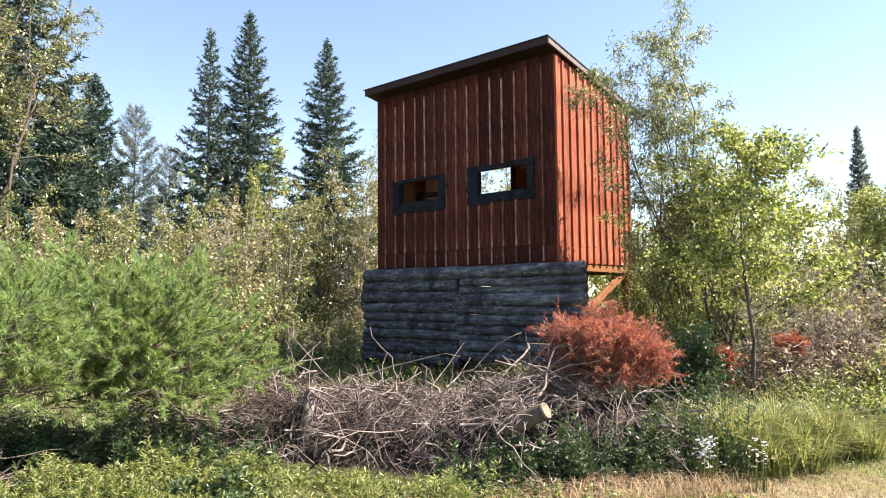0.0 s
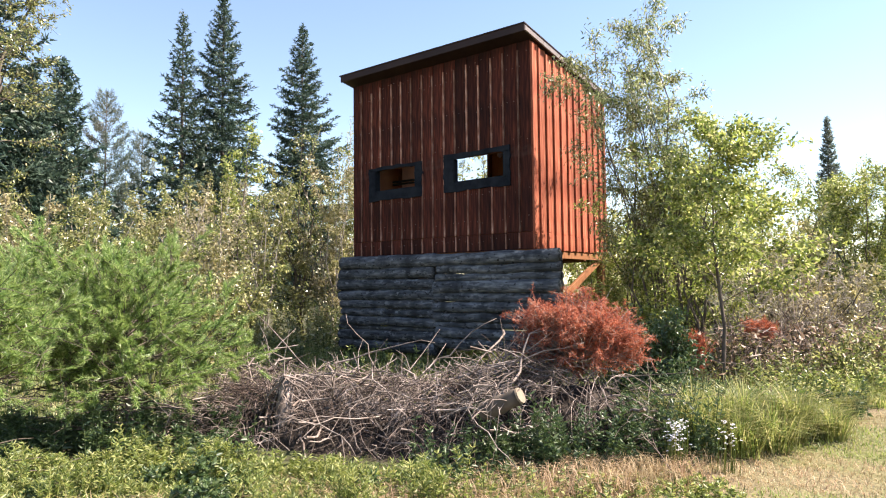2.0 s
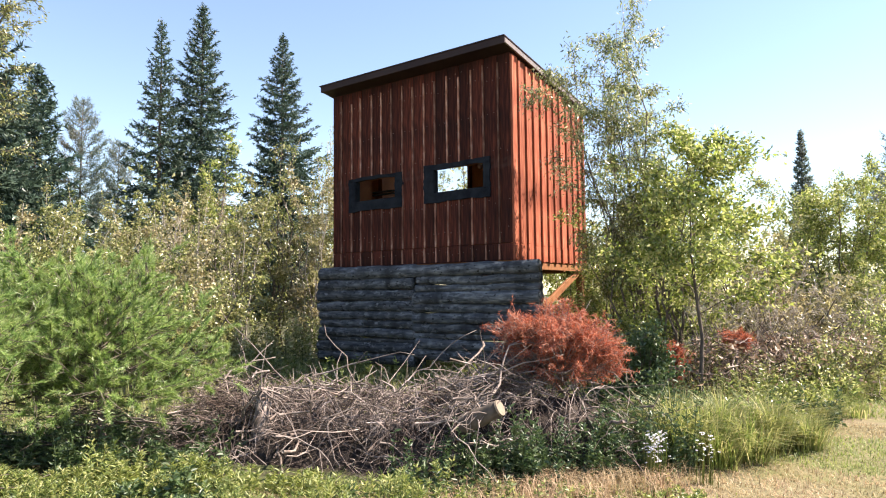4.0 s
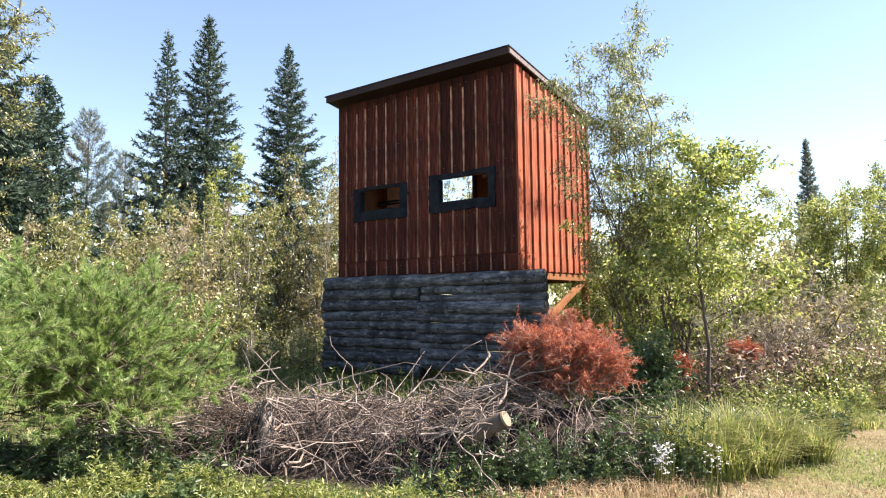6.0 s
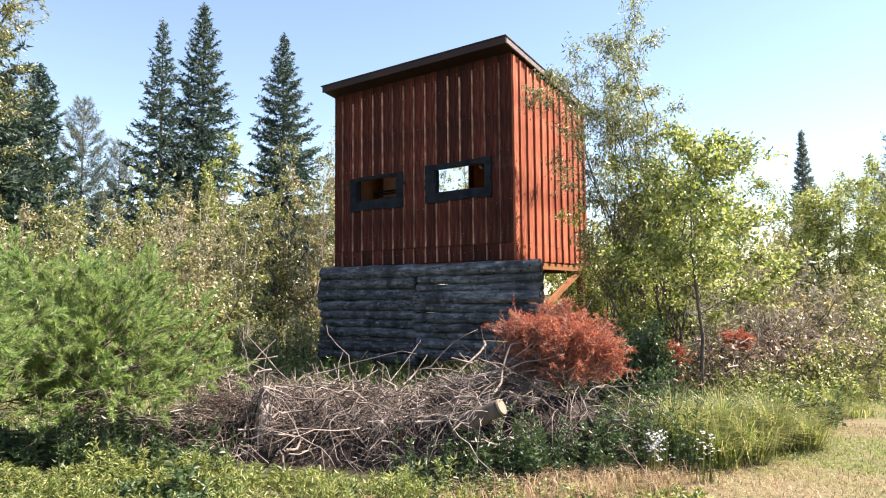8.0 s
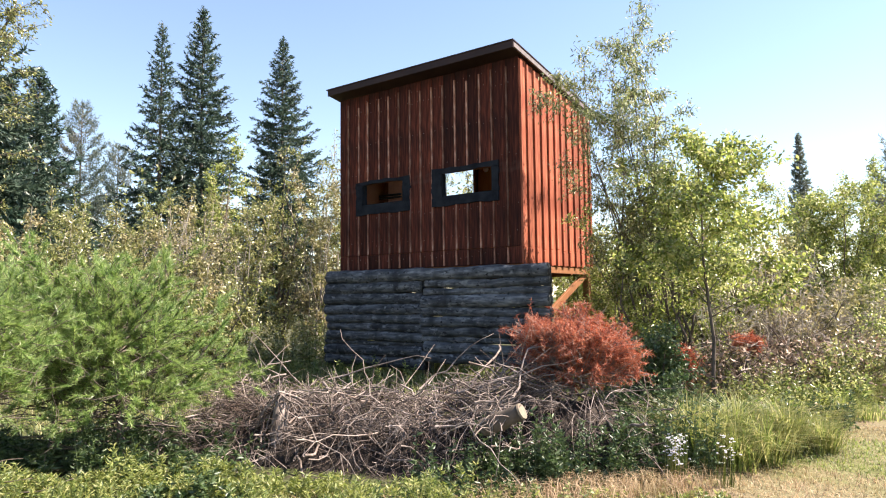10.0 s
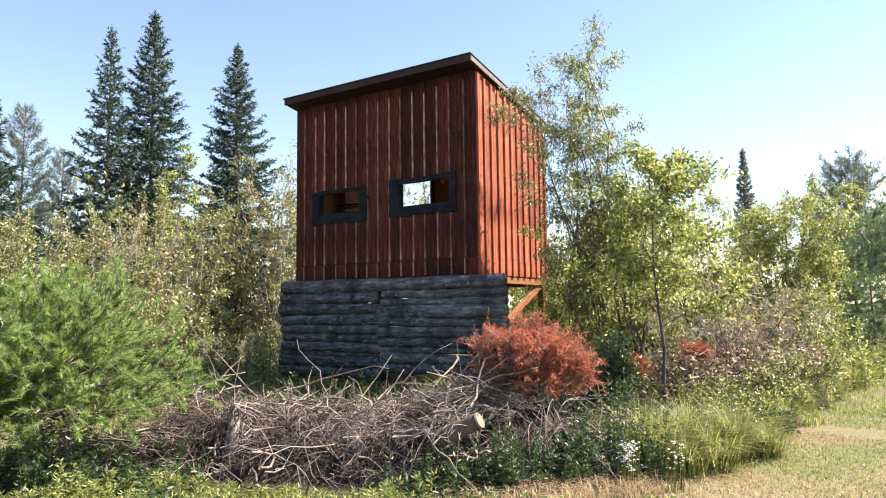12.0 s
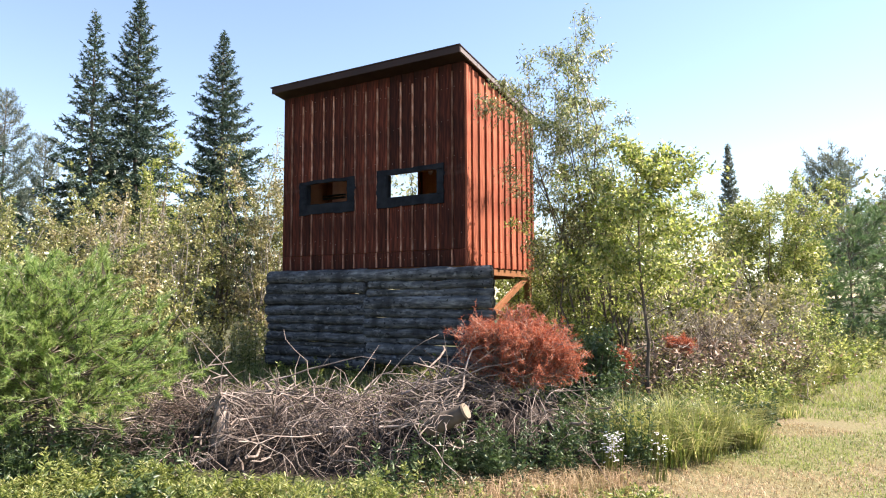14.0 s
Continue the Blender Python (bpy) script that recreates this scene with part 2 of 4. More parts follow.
    me.vertices.foreach_set("co", verts.ravel())
    me.loops.add(len(loops))
    me.loops.foreach_set("vertex_index", loops)
    me.polygons.add(len(starts))
    me.polygons.foreach_set("loop_start", starts)
    if smooth:
        me.polygons.foreach_set("use_smooth", np.ones(len(starts), dtype=bool))
    me.update(calc_edges=True)
    me.validate()
    return me


def thing(name, at, label, category, group="", kind=""):
    ob = new(name)
    ob.empty_display_size = 0.2
    ob.location = at
    ORIGIN[ob] = Vector(at)
    return tagged(ob, label, category, group, kind)


def part(name, me, material, parent, label="", kind=""):
    """One mesh, drawn in the world's coordinates, as a part of a thing or of a part."""
    ob = new(name, me)
    if not me.materials:
        me.materials.append(material)
    ob.parent = parent
    ob.location = -ORIGIN[parent]
    ORIGIN[ob] = Vector((0, 0, 0))
    return tagged(ob, label, kind=kind)


def part_at(name, me, material, parent, place, label=""):
    """As part(), for a mesh drawn round its own origin, set down at a place in the world."""
    ob = part(name, me, material, parent, label)
    ob.location = Vector(place) - (ORIGIN[parent])
    ORIGIN[ob] = Vector(place)
    return ob


def whole(name, me, material, label, category, group="", kind=""):
    ob = new(name, me)
    me.materials.append(material)
    return tagged(ob, label, category, group, kind)


def bm_mesh(name, bm, smooth=False):
    me = bpy.data.meshes.new(name)
    bm.normal_update()
    bm.to_mesh(me)
    bm.free()
    if smooth:
        for p in me.polygons:
            p.use_smooth = True
    return me


def block(name, a, b, bevel=0.004, jitter=0.0, rng=None):
    """A box from corner a to corner b, with small worn bevels."""
    bm = bmesh.new()
    bmesh.ops.create_cube(bm, size=1)
    for v in bm.verts:
        v.co = Vector([(a[i] + b[i]) / 2 + v.co[i] * (b[i] - a[i]) for i in range(3)])
        if jitter:
            v.co += Vector(rng.normal(0, jitter, 3))
    if bevel:
        bmesh.ops.bevel(bm, geom=bm.edges[:], offset=bevel, segments=1, affect="EDGES")
    return bm_mesh(name, bm)


def beam(name, a, b, w, d, bevel=0.004):
    """A squared timber from point a to point b."""
    a, b = Vector(a), Vector(b)
    bm = bmesh.new()
    bmesh.ops.create_cube(bm, size=1)
    bmesh.ops.scale(bm, vec=(w, d, (b - a).length), verts=bm.verts)
    bmesh.ops.bevel(bm, geom=bm.edges[:], offset=bevel, segments=1, affect="EDGES")
    q = (b - a).to_track_quat("Z", "Y").to_matrix().to_4x4()
    bmesh.ops.transform(bm, matrix=Matrix.Translation((a + b) / 2) @ q, verts=bm.verts)
    return bm_mesh(name, bm)


class Tubes:
    """Collects tapered tubes along polylines into one mesh."""

    def __init__(self):
        self.v, self.q, self.n = [], [], 0

    def add(self, pts, radii, sides=5):
        pts = np.asarray(pts, float)
        radii = np.asarray(radii, float)
        k = len(pts)
        d = np.gradient(pts, axis=0)
        d /= np.linalg.norm(d, axis=1, keepdims=True) + 1e-9
        ref = np.array([0.0, 0, 1]) if abs(d[0, 2]) < 0.8 else np.array([1.0, 0, 0])
        u = np.cross(d, ref)
        u /= np.linalg.norm(u, axis=1, keepdims=True) + 1e-9
        w = np.cross(d, u)
        a = np.arange(sides) * 2 * np.pi / sides
        ring = pts[:, None] + radii[:, None, None] * (u[:, None] * np.cos(a)[None, :, None] + w[:, None] * np.sin(a)[None, :, None])
        self.v.append(ring.reshape(-1, 3))
        i, j = np.meshgrid(np.arange(k - 1), np.arange(sides), indexing="ij")
        j2 = (j + 1) % sides
        f = np.stack([i * sides + j, i * sides + j2, (i + 1) * sides + j2, (i + 1) * sides + j], -1).reshape(-1, 4)
        self.q.append(f + self.n)
        caps = [np.arange(sides), np.arange(sides) + (k - 1) * sides]
        for c in caps:
            for s in range(1, sides - 2, 2):
                self.q.append(np.array([[c[0], c[s], c[s + 1], c[s + 2]]]) + self.n)
            if sides % 2 == 1:
                self.q.append(np.array([[c[0], c[sides - 2], c[sides - 1], c[0]]])[:0] + self.n)
        self.n += k * sides

    def mesh(self, name):
        return mesh_np(name, np.concatenate(self.v), np.concatenate(self.q), smooth=True)


def unit(v):
    return v / (np.linalg.norm(v, axis=-1, keepdims=True) + 1e-9)


def leaf_mesh(name, pos, way, size, aspect, rng, fold=0.25):
    """Folded lance-shaped leaves: two faces each, on the way of their twig."""
    n = len(pos)
    way = unit(way)
    side = unit(np.cross(way, unit(rng.normal(size=(n, 3)))))
    nor = np.cross(side, way)
    L, W = size[:, None], (size * aspect)[:, None] * 0.5
    v = np.stack([pos, pos + way * L * 0.45 + side * W + nor * W * fold * 2, pos + way * L - nor * L * 0.1,
                  pos + way * L * 0.45 - side * W + nor * W * fold * 2], 1)
    b = 4 * np.arange(n)[:, None]
    t = np.concatenate([b + np.array([[0, 1, 2]]), b + np.array([[0, 2, 3]])])
    return mesh_np(name, v.reshape(-1, 3), None, t)


def needle_mesh(name, pos, way, length, width, rng):
    """Long thin three-cornered needles."""
    n = len(pos)
    way = unit(way)
    side = unit(np.cross(way, rng.normal(size=(n, 3)))) * width[:, None] * 0.5
    v = np.stack([pos - side, pos + side, pos + way * length[:, None]], 1)
    return mesh_np(name, v.reshape(-1, 3), None, np.arange(3 * n).reshape(-1, 3))


def blade_mesh(name, pos, height, width, lean, rng, a=None):
    """Grass blades that bend over, each of a quad and a tip."""
    n = len(pos)
    a = rng.uniform(0, 2 * np.pi, n) if a is None else a
    d = np.stack([np.cos(a), np.sin(a), np.zeros(n)], 1)
    s = np.stack([-np.sin(a), np.cos(a), np.zeros(n)], 1) * (width / 2)[:, None]
    up = np.array([[0, 0, 1.0]])
    h, l = height[:, None], (height * lean)[:, None]
    mid = pos + d * l * 0.3 + up * h * 0.6
    tip = pos + d * l * 1.0 + up * h * (1 - 0.35 * np.minimum(1, np.abs(lean[:, None])))
    v = np.stack([pos - s, pos + s, mid + s * 0.8, mid - s * 0.8, tip], 1)
    b = 5 * np.arange(n)[:, None]
    return mesh_np(name, v.reshape(-1, 3), b + np.array([[0, 1, 2, 3]]), b + np.array([[3, 2, 4]]))


def ground_z(x, y):
    """The ground's height: a low bank in front of the trail, then nearly level."""
    x, y = np.asarray(x, float), np.asarray(y, float)
    s = -(x - 7.1) * 0.62 + (y + 6.9) * 0.78
    k = np.clip((s - 0.3) / 3.0, 0, 1)
    z = 0.1 + 0.42 * k * k * (3 - 2 * k) + 0.011 * np.clip(s - 4, 0, 50)
    return z + 0.025 * np.sin(1.7 * x + 0.6 * y) * np.cos(1.3 * y - 0.4 * x) + 0.012 * np.sin(4.1 * x + 1) * np.sin(3.7 * y)


def foot(x, y):
    return (x, y, float(ground_z(x, y)))


# ---- plants ----
def skeleton(rng, base, h, spread, stems, branches, twigs, lowest, blen, lean=(0, 0), rise=(0.3, 0.9), r0=0.03, top=0.7):
    """Polylines with radii: stems, their branches and twigs; and the stretches that bear leaves."""
    lines, bear = [], []
    base = np.array(base, float)
    for i in range(stems):
        a = 2 * np.pi * (i + rng.uniform(0, 0.8)) / stems
        hh = h * (rng.uniform(0.78, 1.0) if i else 1.0)
        out = np.array([math.cos(a), math.sin(a), 0]) * spread * (rng.uniform(0.3, 1.0) if stems > 1 else 0.1) + np.array([lean[0], lean[1], 0])
        t = np.linspace(0, 1, 8)
        wob = np.cumsum(rng.normal(0, (0.02 if stems > 1 else 0.007) * h, (8, 3)), 0) * np.array([1, 1, 0.15])
        wob[0] = 0
        pts = base + out * t[:, None] ** 1.4 + np.array([0, 0, hh]) * t[:, None] + wob
        r = r0 * (hh / h) * (1 - 0.88 * t)
        lines.append((pts, r, 6))
        bear.append((pts[5], pts[6]))
        bear.append((pts[6], pts[7]))
        for j in range(branches):
            tj = lowest + (0.98 - lowest) * (j + rng.uniform(0, 1)) / branches
            k = min(6, int(tj * 7))
            f = tj * 7 - k
            p = pts[k] * (1 - f) + pts[k + 1] * f
            az = rng.uniform(0, 2 * np.pi)
            el = rng.uniform(*rise)
            d = np.array([math.cos(az) * math.cos(el), math.sin(az) * math.cos(el), math.sin(el)])
            ln = blen * (1.12 - tj) ** top * rng.uniform(0.6, 1.15)
            b = np.stack([p + d * ln * u + np.array([0, 0, -0.12 * ln * u * u]) for u in (0, 0.35, 0.7, 1)])
            b[1:] += rng.normal(0, 0.04 * ln, (3, 3))
            lines.append((b, r0 * 0.35 * (1.05 - tj) ** 0.5 * np.array([1, 0.7, 0.45, 0.15]), 3))
            bear += [(b[1], b[2]), (b[2], b[3])]
            for _ in range(twigs):
                u = rng.uniform(0.3, 1)
                q = b[1] + (b[3] - b[1]) * u
                e = unit(d + rng.normal(0, 0.7, 3))
                tl = ln * rng.uniform(0.25, 0.5)
                w = np.stack([q, q + e * tl * 0.5, q + e * tl + np.array([0, 0, -0.1 * tl])])
                lines.append((w, r0 * 0.12 * np.array([1, 0.7, 0.3]), 3))
                bear += [(w[0], w[1]), (w[1], w[2])]
    return lines, bear


def on_stretches(rng, bear, n, jitter):
    a = np.array([s[0] for s in bear])
    b = np.array([s[1] for s in bear])
    w = np.linalg.norm(b - a, axis=1) + 0.02
    i = rng.choice(len(a), n, p=w / w.sum())
    u = rng.uniform(0, 1, (n, 1))
    return a[i] * (1 - u) + b[i] * u + rng.normal(0, jitter, (n, 3)), unit(b[i] - a[i])


def leafy(name, label, category, at, h, spread, stems, leaves, leaf, material, seed, lowest=0.25, branches=10, twigs=4, blen=0.7,
          lean=(0, 0), aspect=0.5, bark=None, droop=0.35, rise=(0.3, 0.9), r0=0.03, group="", z=None, top=0.7):
    rng = np.random.default_rng(seed)
    base = foot(*at) if z is None else (at[0], at[1], z)
    ob = thing(name, base, label, category, group)
    lines, bear = skeleton(rng, np.array(base) - np.array([0, 0, 0.05]), h, spread, stems, branches, twigs, lowest, blen, lean, rise, r0, top)
    tb = Tubes()
    for p, r, s in lines:
        tb.add(p, np.maximum(r, 0.0022), s)
    part("trunk", tb.mesh("trunk"), bark or M_BARK, ob)
    pos, way = on_stretches(rng, bear, leaves, 0.035)
    way = unit(way * 0.5 + rng.normal(0, 0.75, (leaves, 3)) + np.array([0, 0, -droop]))
    part("crown", leaf_mesh("crown", pos, way, leaf * rng.uniform(0.6, 1.2, leaves), aspect, rng), material, ob)
    return ob


def spruce(name, label, at, h, radius, seed, material=None, sparse=1.0, lowest=0.04, taper=0.8, upturn=0.1, spray=0.18, group="", bare=0.0,
           fluff=False, rate=46):
    """A conifer of many hanging branches, each with side twigs, clothed in short needle sprays."""
    rng = np.random.default_rng(seed)
    base = np.array(foot(*at))
    ob = thing(name, tuple(base), label, "tree", group)
    tb = Tubes()
    t = np.linspace(0, 1, 9)
    trunk = base + np.array([0, 0, h]) * t[:, None] + np.cumsum(rng.normal(0, 0.0012 * h, (9, 3)), 0) * np.array([1, 1, 0])
    tb.add(trunk, 0.011 * h * (1 - 0.97 * t) + 0.004, 7)
    bear = [(trunk[-1] - np.array([0, 0, 0.06 * h]), trunk[-1])] * 2
    nb = int(h * 25 * sparse)
    az = rng.uniform(0, 6.28)
    for k in range(nb):
        z = lowest + (0.985 - lowest) * ((k + rng.uniform(0, 1)) / nb) ** 0.92
        cen = np.array([np.interp(z, t, trunk[:, i]) for i in range(3)])
        az += 2.4 + rng.normal(0, 0.35)
        ln = radius * (1 - z) ** taper * rng.choice([rng.uniform(0.5, 0.85), rng.uniform(0.8, 1.0), rng.uniform(0.95, 1.2)]) + 0.06
        el = -0.3 + 0.95 * z ** 1.5 + rng.normal(0, 0.12)
        d = np.array([math.cos(az) * math.cos(el), math.sin(az) * math.cos(el), math.sin(el)])
        u = np.linspace(0, 1, 5)[:, None]
        b = cen + d * ln * u + np.array([0, 0, 1.0]) * (upturn * ln * u ** 2 - 0.12 * ln * np.sin(np.pi * u))
        tb.add(b, 0.0013 * h * (1 - 0.85 * u[:, 0]) + 0.003, 3)
        first = max(0, int(bare * 4))
        bear += [(b[i], b[i + 1]) for i in range(first, 4)]
        sidew = np.array([-math.sin(az), math.cos(az), 0])
        for j in range(int(3 + 7 * ln)):
            v = rng.uniform(max(0.15, bare), 1)
            p = np.array([np.interp(v, u[:, 0], b[:, i]) for i in range(3)])
            e = unit(d * 0.75 + sidew * rng.uniform(0.35, 0.95) * (1 if j % 2 else -1) + np.array([0, 0, rng.normal(-0.12, 0.2) + (0.35 if fluff else 0)]))
            bear.append((p, p + e * (0.07 + 0.42 * ln * (1.1 - v) ** 0.8 * rng.uniform(0.5, 1.1))))
    n = int(rate * sum(np.linalg.norm(q - p) for p, q in bear))
    P, axis = on_stretches(rng, bear, n, 0.05 if fluff else 0.015)
    way = axis * 0.7 + rng.normal(0, 0.5, (n, 3)) + np.array([0, 0, 0.3 if fluff else -0.05])
    size = spray * rng.uniform(0.55, 1.2, n) * np.clip(1.2 - 0.5 * (P[:, 2] - base[2]) / h, 0.6, 1.2)
    part("trunk", tb.mesh("trunk"), M_BARK, ob)
    part("crown", needle_mesh("crown", P, way, size, size * (0.2 if fluff else 0.34), rng), material or M_SPRUCE, ob)
    return ob


def soft_pine(name, label, at, h, radius, seed, tufts=900, per=46, needle=0.055, material=None, crown_base=0.15, z=None, flat=1.0,
              category="tree", whorls=13, thin=0.0038):
    """A young pine: upswept branches that end in brushes of long fine needles."""
    rng = np.random.default_rng(seed)
    base = np.array(foot(*at) if z is None else (at[0], at[1], z))
    ob = thing(name, tuple(base), label, category)
    tb = Tubes()
    t = np.linspace(0, 1, 7)
    trunk = base + np.array([0, 0, h]) * t[:, None] + np.cumsum(rng.normal(0, 0.012, (7, 3)), 0) * np.array([1, 1, 0])
    tb.add(trunk, 0.028 * (1 - 0.85 * t), 7)
    tips = [(trunk[5], trunk[6])]
    for k in range(int(60 * crown_base)):
        cen = np.array([np.interp(rng.uniform(0.05, crown_base + 0.05), t, trunk[:, i]) for i in range(3)])
        a, ln = rng.uniform(0, 6.28), radius * rng.uniform(0.3, 0.8)
        b = cen + np.array([math.cos(a), math.sin(a), rng.uniform(-0.15, 0.15)]) * ln * np.linspace(0, 1, 5)[:, None] + rng.normal(0, 0.02, (5, 3))
        b[:, 2] = np.maximum(b[:, 2], ground_z(b[:, 0], b[:, 1]) + 0.01)
        tb.add(b, 0.006 * np.linspace(1, 0.3, 5), 4)
    for k in range(whorls):
        zf = crown_base + (0.93 - crown_base) * k / (whorls - 1)
        cen = np.array([np.interp(zf, t, trunk[:, i]) for i in range(3)])
        for a in np.arange(0, 2 * np.pi, 2 * np.pi / 6) + rng.uniform(0, 6):
            ln = radius * (1 - 0.75 * max(0, zf - 0.3)) * rng.uniform(0.55, 1.1)
            el = -0.05 + 0.62 * zf + rng.normal(0, 0.15)
            d = np.array([math.cos(a) * math.cos(el), math.sin(a) * math.cos(el), math.sin(el) * flat])
            u = np.linspace(0, 1, 5)[:, None]
            b = cen + d * ln * u + np.array([0, 0, 0.12 * ln]) * u ** 2 + rng.normal(0, 0.02, (5, 3)) * u
            tb.add(b, 0.0065 * (1 - 0.8 * u[:, 0]), 4)
            tips.append((b[3], b[4]))
            for _ in range(int(7 + 9 * ln)):
                v = rng.uniform(0.22, 1)
                p = np.array([np.interp(v, u[:, 0], b[:, i]) for i in range(3)])
                e = unit(d + rng.normal(0, 0.6, 3) + np.array([0, 0, 0.25]))
                q = p + e * rng.uniform(0.1, 0.28)
                tb.add(np.stack([p, (p + q) / 2 + rng.normal(0, 0.01, 3), q]), [0.0025, 0.002, 0.0015], 3)
                tips.append((p * 0.4 + q * 0.6, q))
    n = tufts * per
    a = np.array([s[0] for s in tips])
    b = np.array([s[1] for s in tips])
    pick = rng.integers(0, len(tips), tufts)
    i = np.repeat(pick, per)
    u = np.repeat(rng.uniform(0, 1.0, tufts), per)[:, None] + rng.uniform(-0.45, 0.3, (n, 1))
    axis = unit(b[i] - a[i])
    way = unit(axis * 0.7 + rng.normal(0, 0.42, (n, 3)) + np.array([0, 0, 0.08]))
    part("trunk", tb.mesh("trunk"), M_BARK, ob)
    part("crown", needle_mesh("crown", a[i] + (b[i] - a[i]) * u, way, needle * rng.uniform(0.7, 1.2, n), np.full(n, thin), rng),
         material or M_PINE, ob)
    return ob


# ---- ground ----
def axis_steps(lo, a, b, hi, fine, coarse):
    return np.unique(np.concatenate([np.linspace(lo, a - 0.3, coarse), np.arange(a, b, fine), np.linspace(b + 0.3, hi, coarse)]).round(4))


gx = axis_steps(-400, -4, 10, 400, 0.14, 30)
gy = axis_steps(-300, -8, 6, 600, 0.14, 30)
GX, GY = np.meshgrid(gx, gy, indexing="ij")
GZ = ground_z(GX, GY)
idx = np.arange(GX.size).reshape(GX.shape)
gq = np.stack([idx[:-1, :-1], idx[1:, :-1], idx[1:, 1:], idx[:-1, 1:]], -1).reshape(-1, 4)
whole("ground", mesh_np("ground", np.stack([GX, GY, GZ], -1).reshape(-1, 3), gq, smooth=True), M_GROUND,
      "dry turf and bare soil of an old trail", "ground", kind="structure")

# ---- the raised cabin ----
W, D, ZB = 3.05, 2.02, 2.05
ZT = 4.60
blind = thing("hunting_blind", (W / 2, D / 2, 0.5), "raised red-brown board cabin with a sloping roof on posts", "cabin")
rb = np.random.default_rng(5)


def roof_under(y):
    return 4.60 - 0.163 * y


HOLES = [(0.47, 1.22, 2.97, 3.27), (1.88, 2.66, 2.96, 3.27)]


def pierced_sheet(name, xs, zs, y0, y1, holes):
    """An upright sheet with openings cut right through it."""
    bm = bmesh.new()
    for a, b in zip(xs, xs[1:]):
        for c, d in zip(zs, zs[1:]):
            if not any(h[0] - 1e-4 <= a and b <= h[1] + 1e-4 and h[2] - 1e-4 <= c and d <= h[3] + 1e-4 for h in holes):
                bm.faces.new([bm.verts.new((x, y0, z)) for x, z in ((a, c), (b, c), (b, d), (a, d))])
    bmesh.ops.remove_doubles(bm, verts=bm.verts, dist=1e-4)
    r = bmesh.ops.extrude_face_region(bm, geom=bm.faces[:])
    bmesh.ops.translate(bm, vec=(0, y1 - y0, 0), verts=[v for v in r["geom"] if isinstance(v, bmesh.types.BMVert)])
    bmesh.ops.recalc_face_normals(bm, faces=bm.faces)
    return bm_mesh(name, bm)


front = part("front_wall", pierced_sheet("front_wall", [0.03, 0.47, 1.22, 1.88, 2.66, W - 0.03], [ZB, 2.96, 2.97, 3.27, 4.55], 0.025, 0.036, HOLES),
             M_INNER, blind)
bw = W / 16
SEAM = 2.26
shapes = {}


def board_mesh(w, z0, z1, axis="x"):
    key = (round(w, 3), round(z0, 3), round(z1, 3), axis)
    if key not in shapes:
        if axis == "x":
            shapes[key] = block("board", (-w / 2, 0, z0), (w / 2, 0.022, z1), 0.003)
        else:
            shapes[key] = block("board", (-0.022, -w / 2, z0), (0, w / 2, z1), 0.003)
    return shapes[key]


for i in range(16):
    x0, x1 = i * bw, (i + 1) * bw
    cuts = [(ZB, SEAM - 0.004), (SEAM, 4.59)]
    for hx0, hx1, hz0, hz1 in HOLES:
        if x1 > hx0 + 0.02 and x0 < hx1 - 0.02:
            cuts = [(ZB, SEAM - 0.004), (SEAM, hz0), (hz1, 4.59)]
    for z0, z1 in cuts:
        part_at("board", board_mesh(bw - 0.006, z0, z1), M_BOARD_SHADED, front, ((x0 + x1) / 2, rb.normal(0, 0.0015), 0))
for i in range(1, 16):
    x = i * bw + rb.normal(0, 0.006)
    top = 4.50 - abs(rb.normal(0, 0.04))
    cuts = [(ZB + 0.01, SEAM - 0.01), (SEAM, top)]
    for hx0, hx1, hz0, hz1 in HOLES:
        if hx0 - 0.1 < x < hx1 + 0.1:
            cuts = [(ZB + 0.01, SEAM - 0.01), (SEAM, hz0 - 0.10), (hz1 + 0.05, top)]
    for z0, z1 in cuts:
        ob = part_at("batten", board_mesh(0.021, round(z0, 2), round(z1, 2)), M_BATTEN, front, (x, -0.019, 0))
        ob.rotation_euler = (0, rb.normal(0, 0.0015), 0)

side = part("side_wall", block("side_wall", (W - 0.036, 0.04, ZB + 0.001), (W - 0.025, D - 0.03, 4.24), 0), M_INNER, blind)
ns = 11
sw = D / ns
for i in range(ns):
    y = (i + 0.5) * sw
    part_at("board", board_mesh(sw - 0.006, ZB, round(roof_under(y) - 0.02, 2), "y"), M_BOARD_SUNLIT, side, (W + rb.normal(0, 0.0015), y, 0))
for i in range(ns + 1):
    y = min(D - 0.03, max(0.03, i * sw + rb.normal(0, 0.006)))
    top = round(roof_under(y) - 0.04, 2)
    for z0, z1 in ((ZB - 0.01, SEAM - 0.03 + 0.01 * (i % 3)), (SEAM - 0.02 + 0.01 * (i % 3), top)):
        part_at("batten", board_mesh(round(0.05 + 0.008 * math.sin(5.3 * i), 3) if i else 0.06, round(z0, 2), z1, "y"), M_BOARD_SUNLIT, side,
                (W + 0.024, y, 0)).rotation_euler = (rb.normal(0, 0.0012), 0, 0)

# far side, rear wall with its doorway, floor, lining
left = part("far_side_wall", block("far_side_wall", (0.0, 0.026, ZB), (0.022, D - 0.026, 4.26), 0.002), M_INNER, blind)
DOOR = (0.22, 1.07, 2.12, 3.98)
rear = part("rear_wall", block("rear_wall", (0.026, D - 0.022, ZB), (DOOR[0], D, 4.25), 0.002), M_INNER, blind)
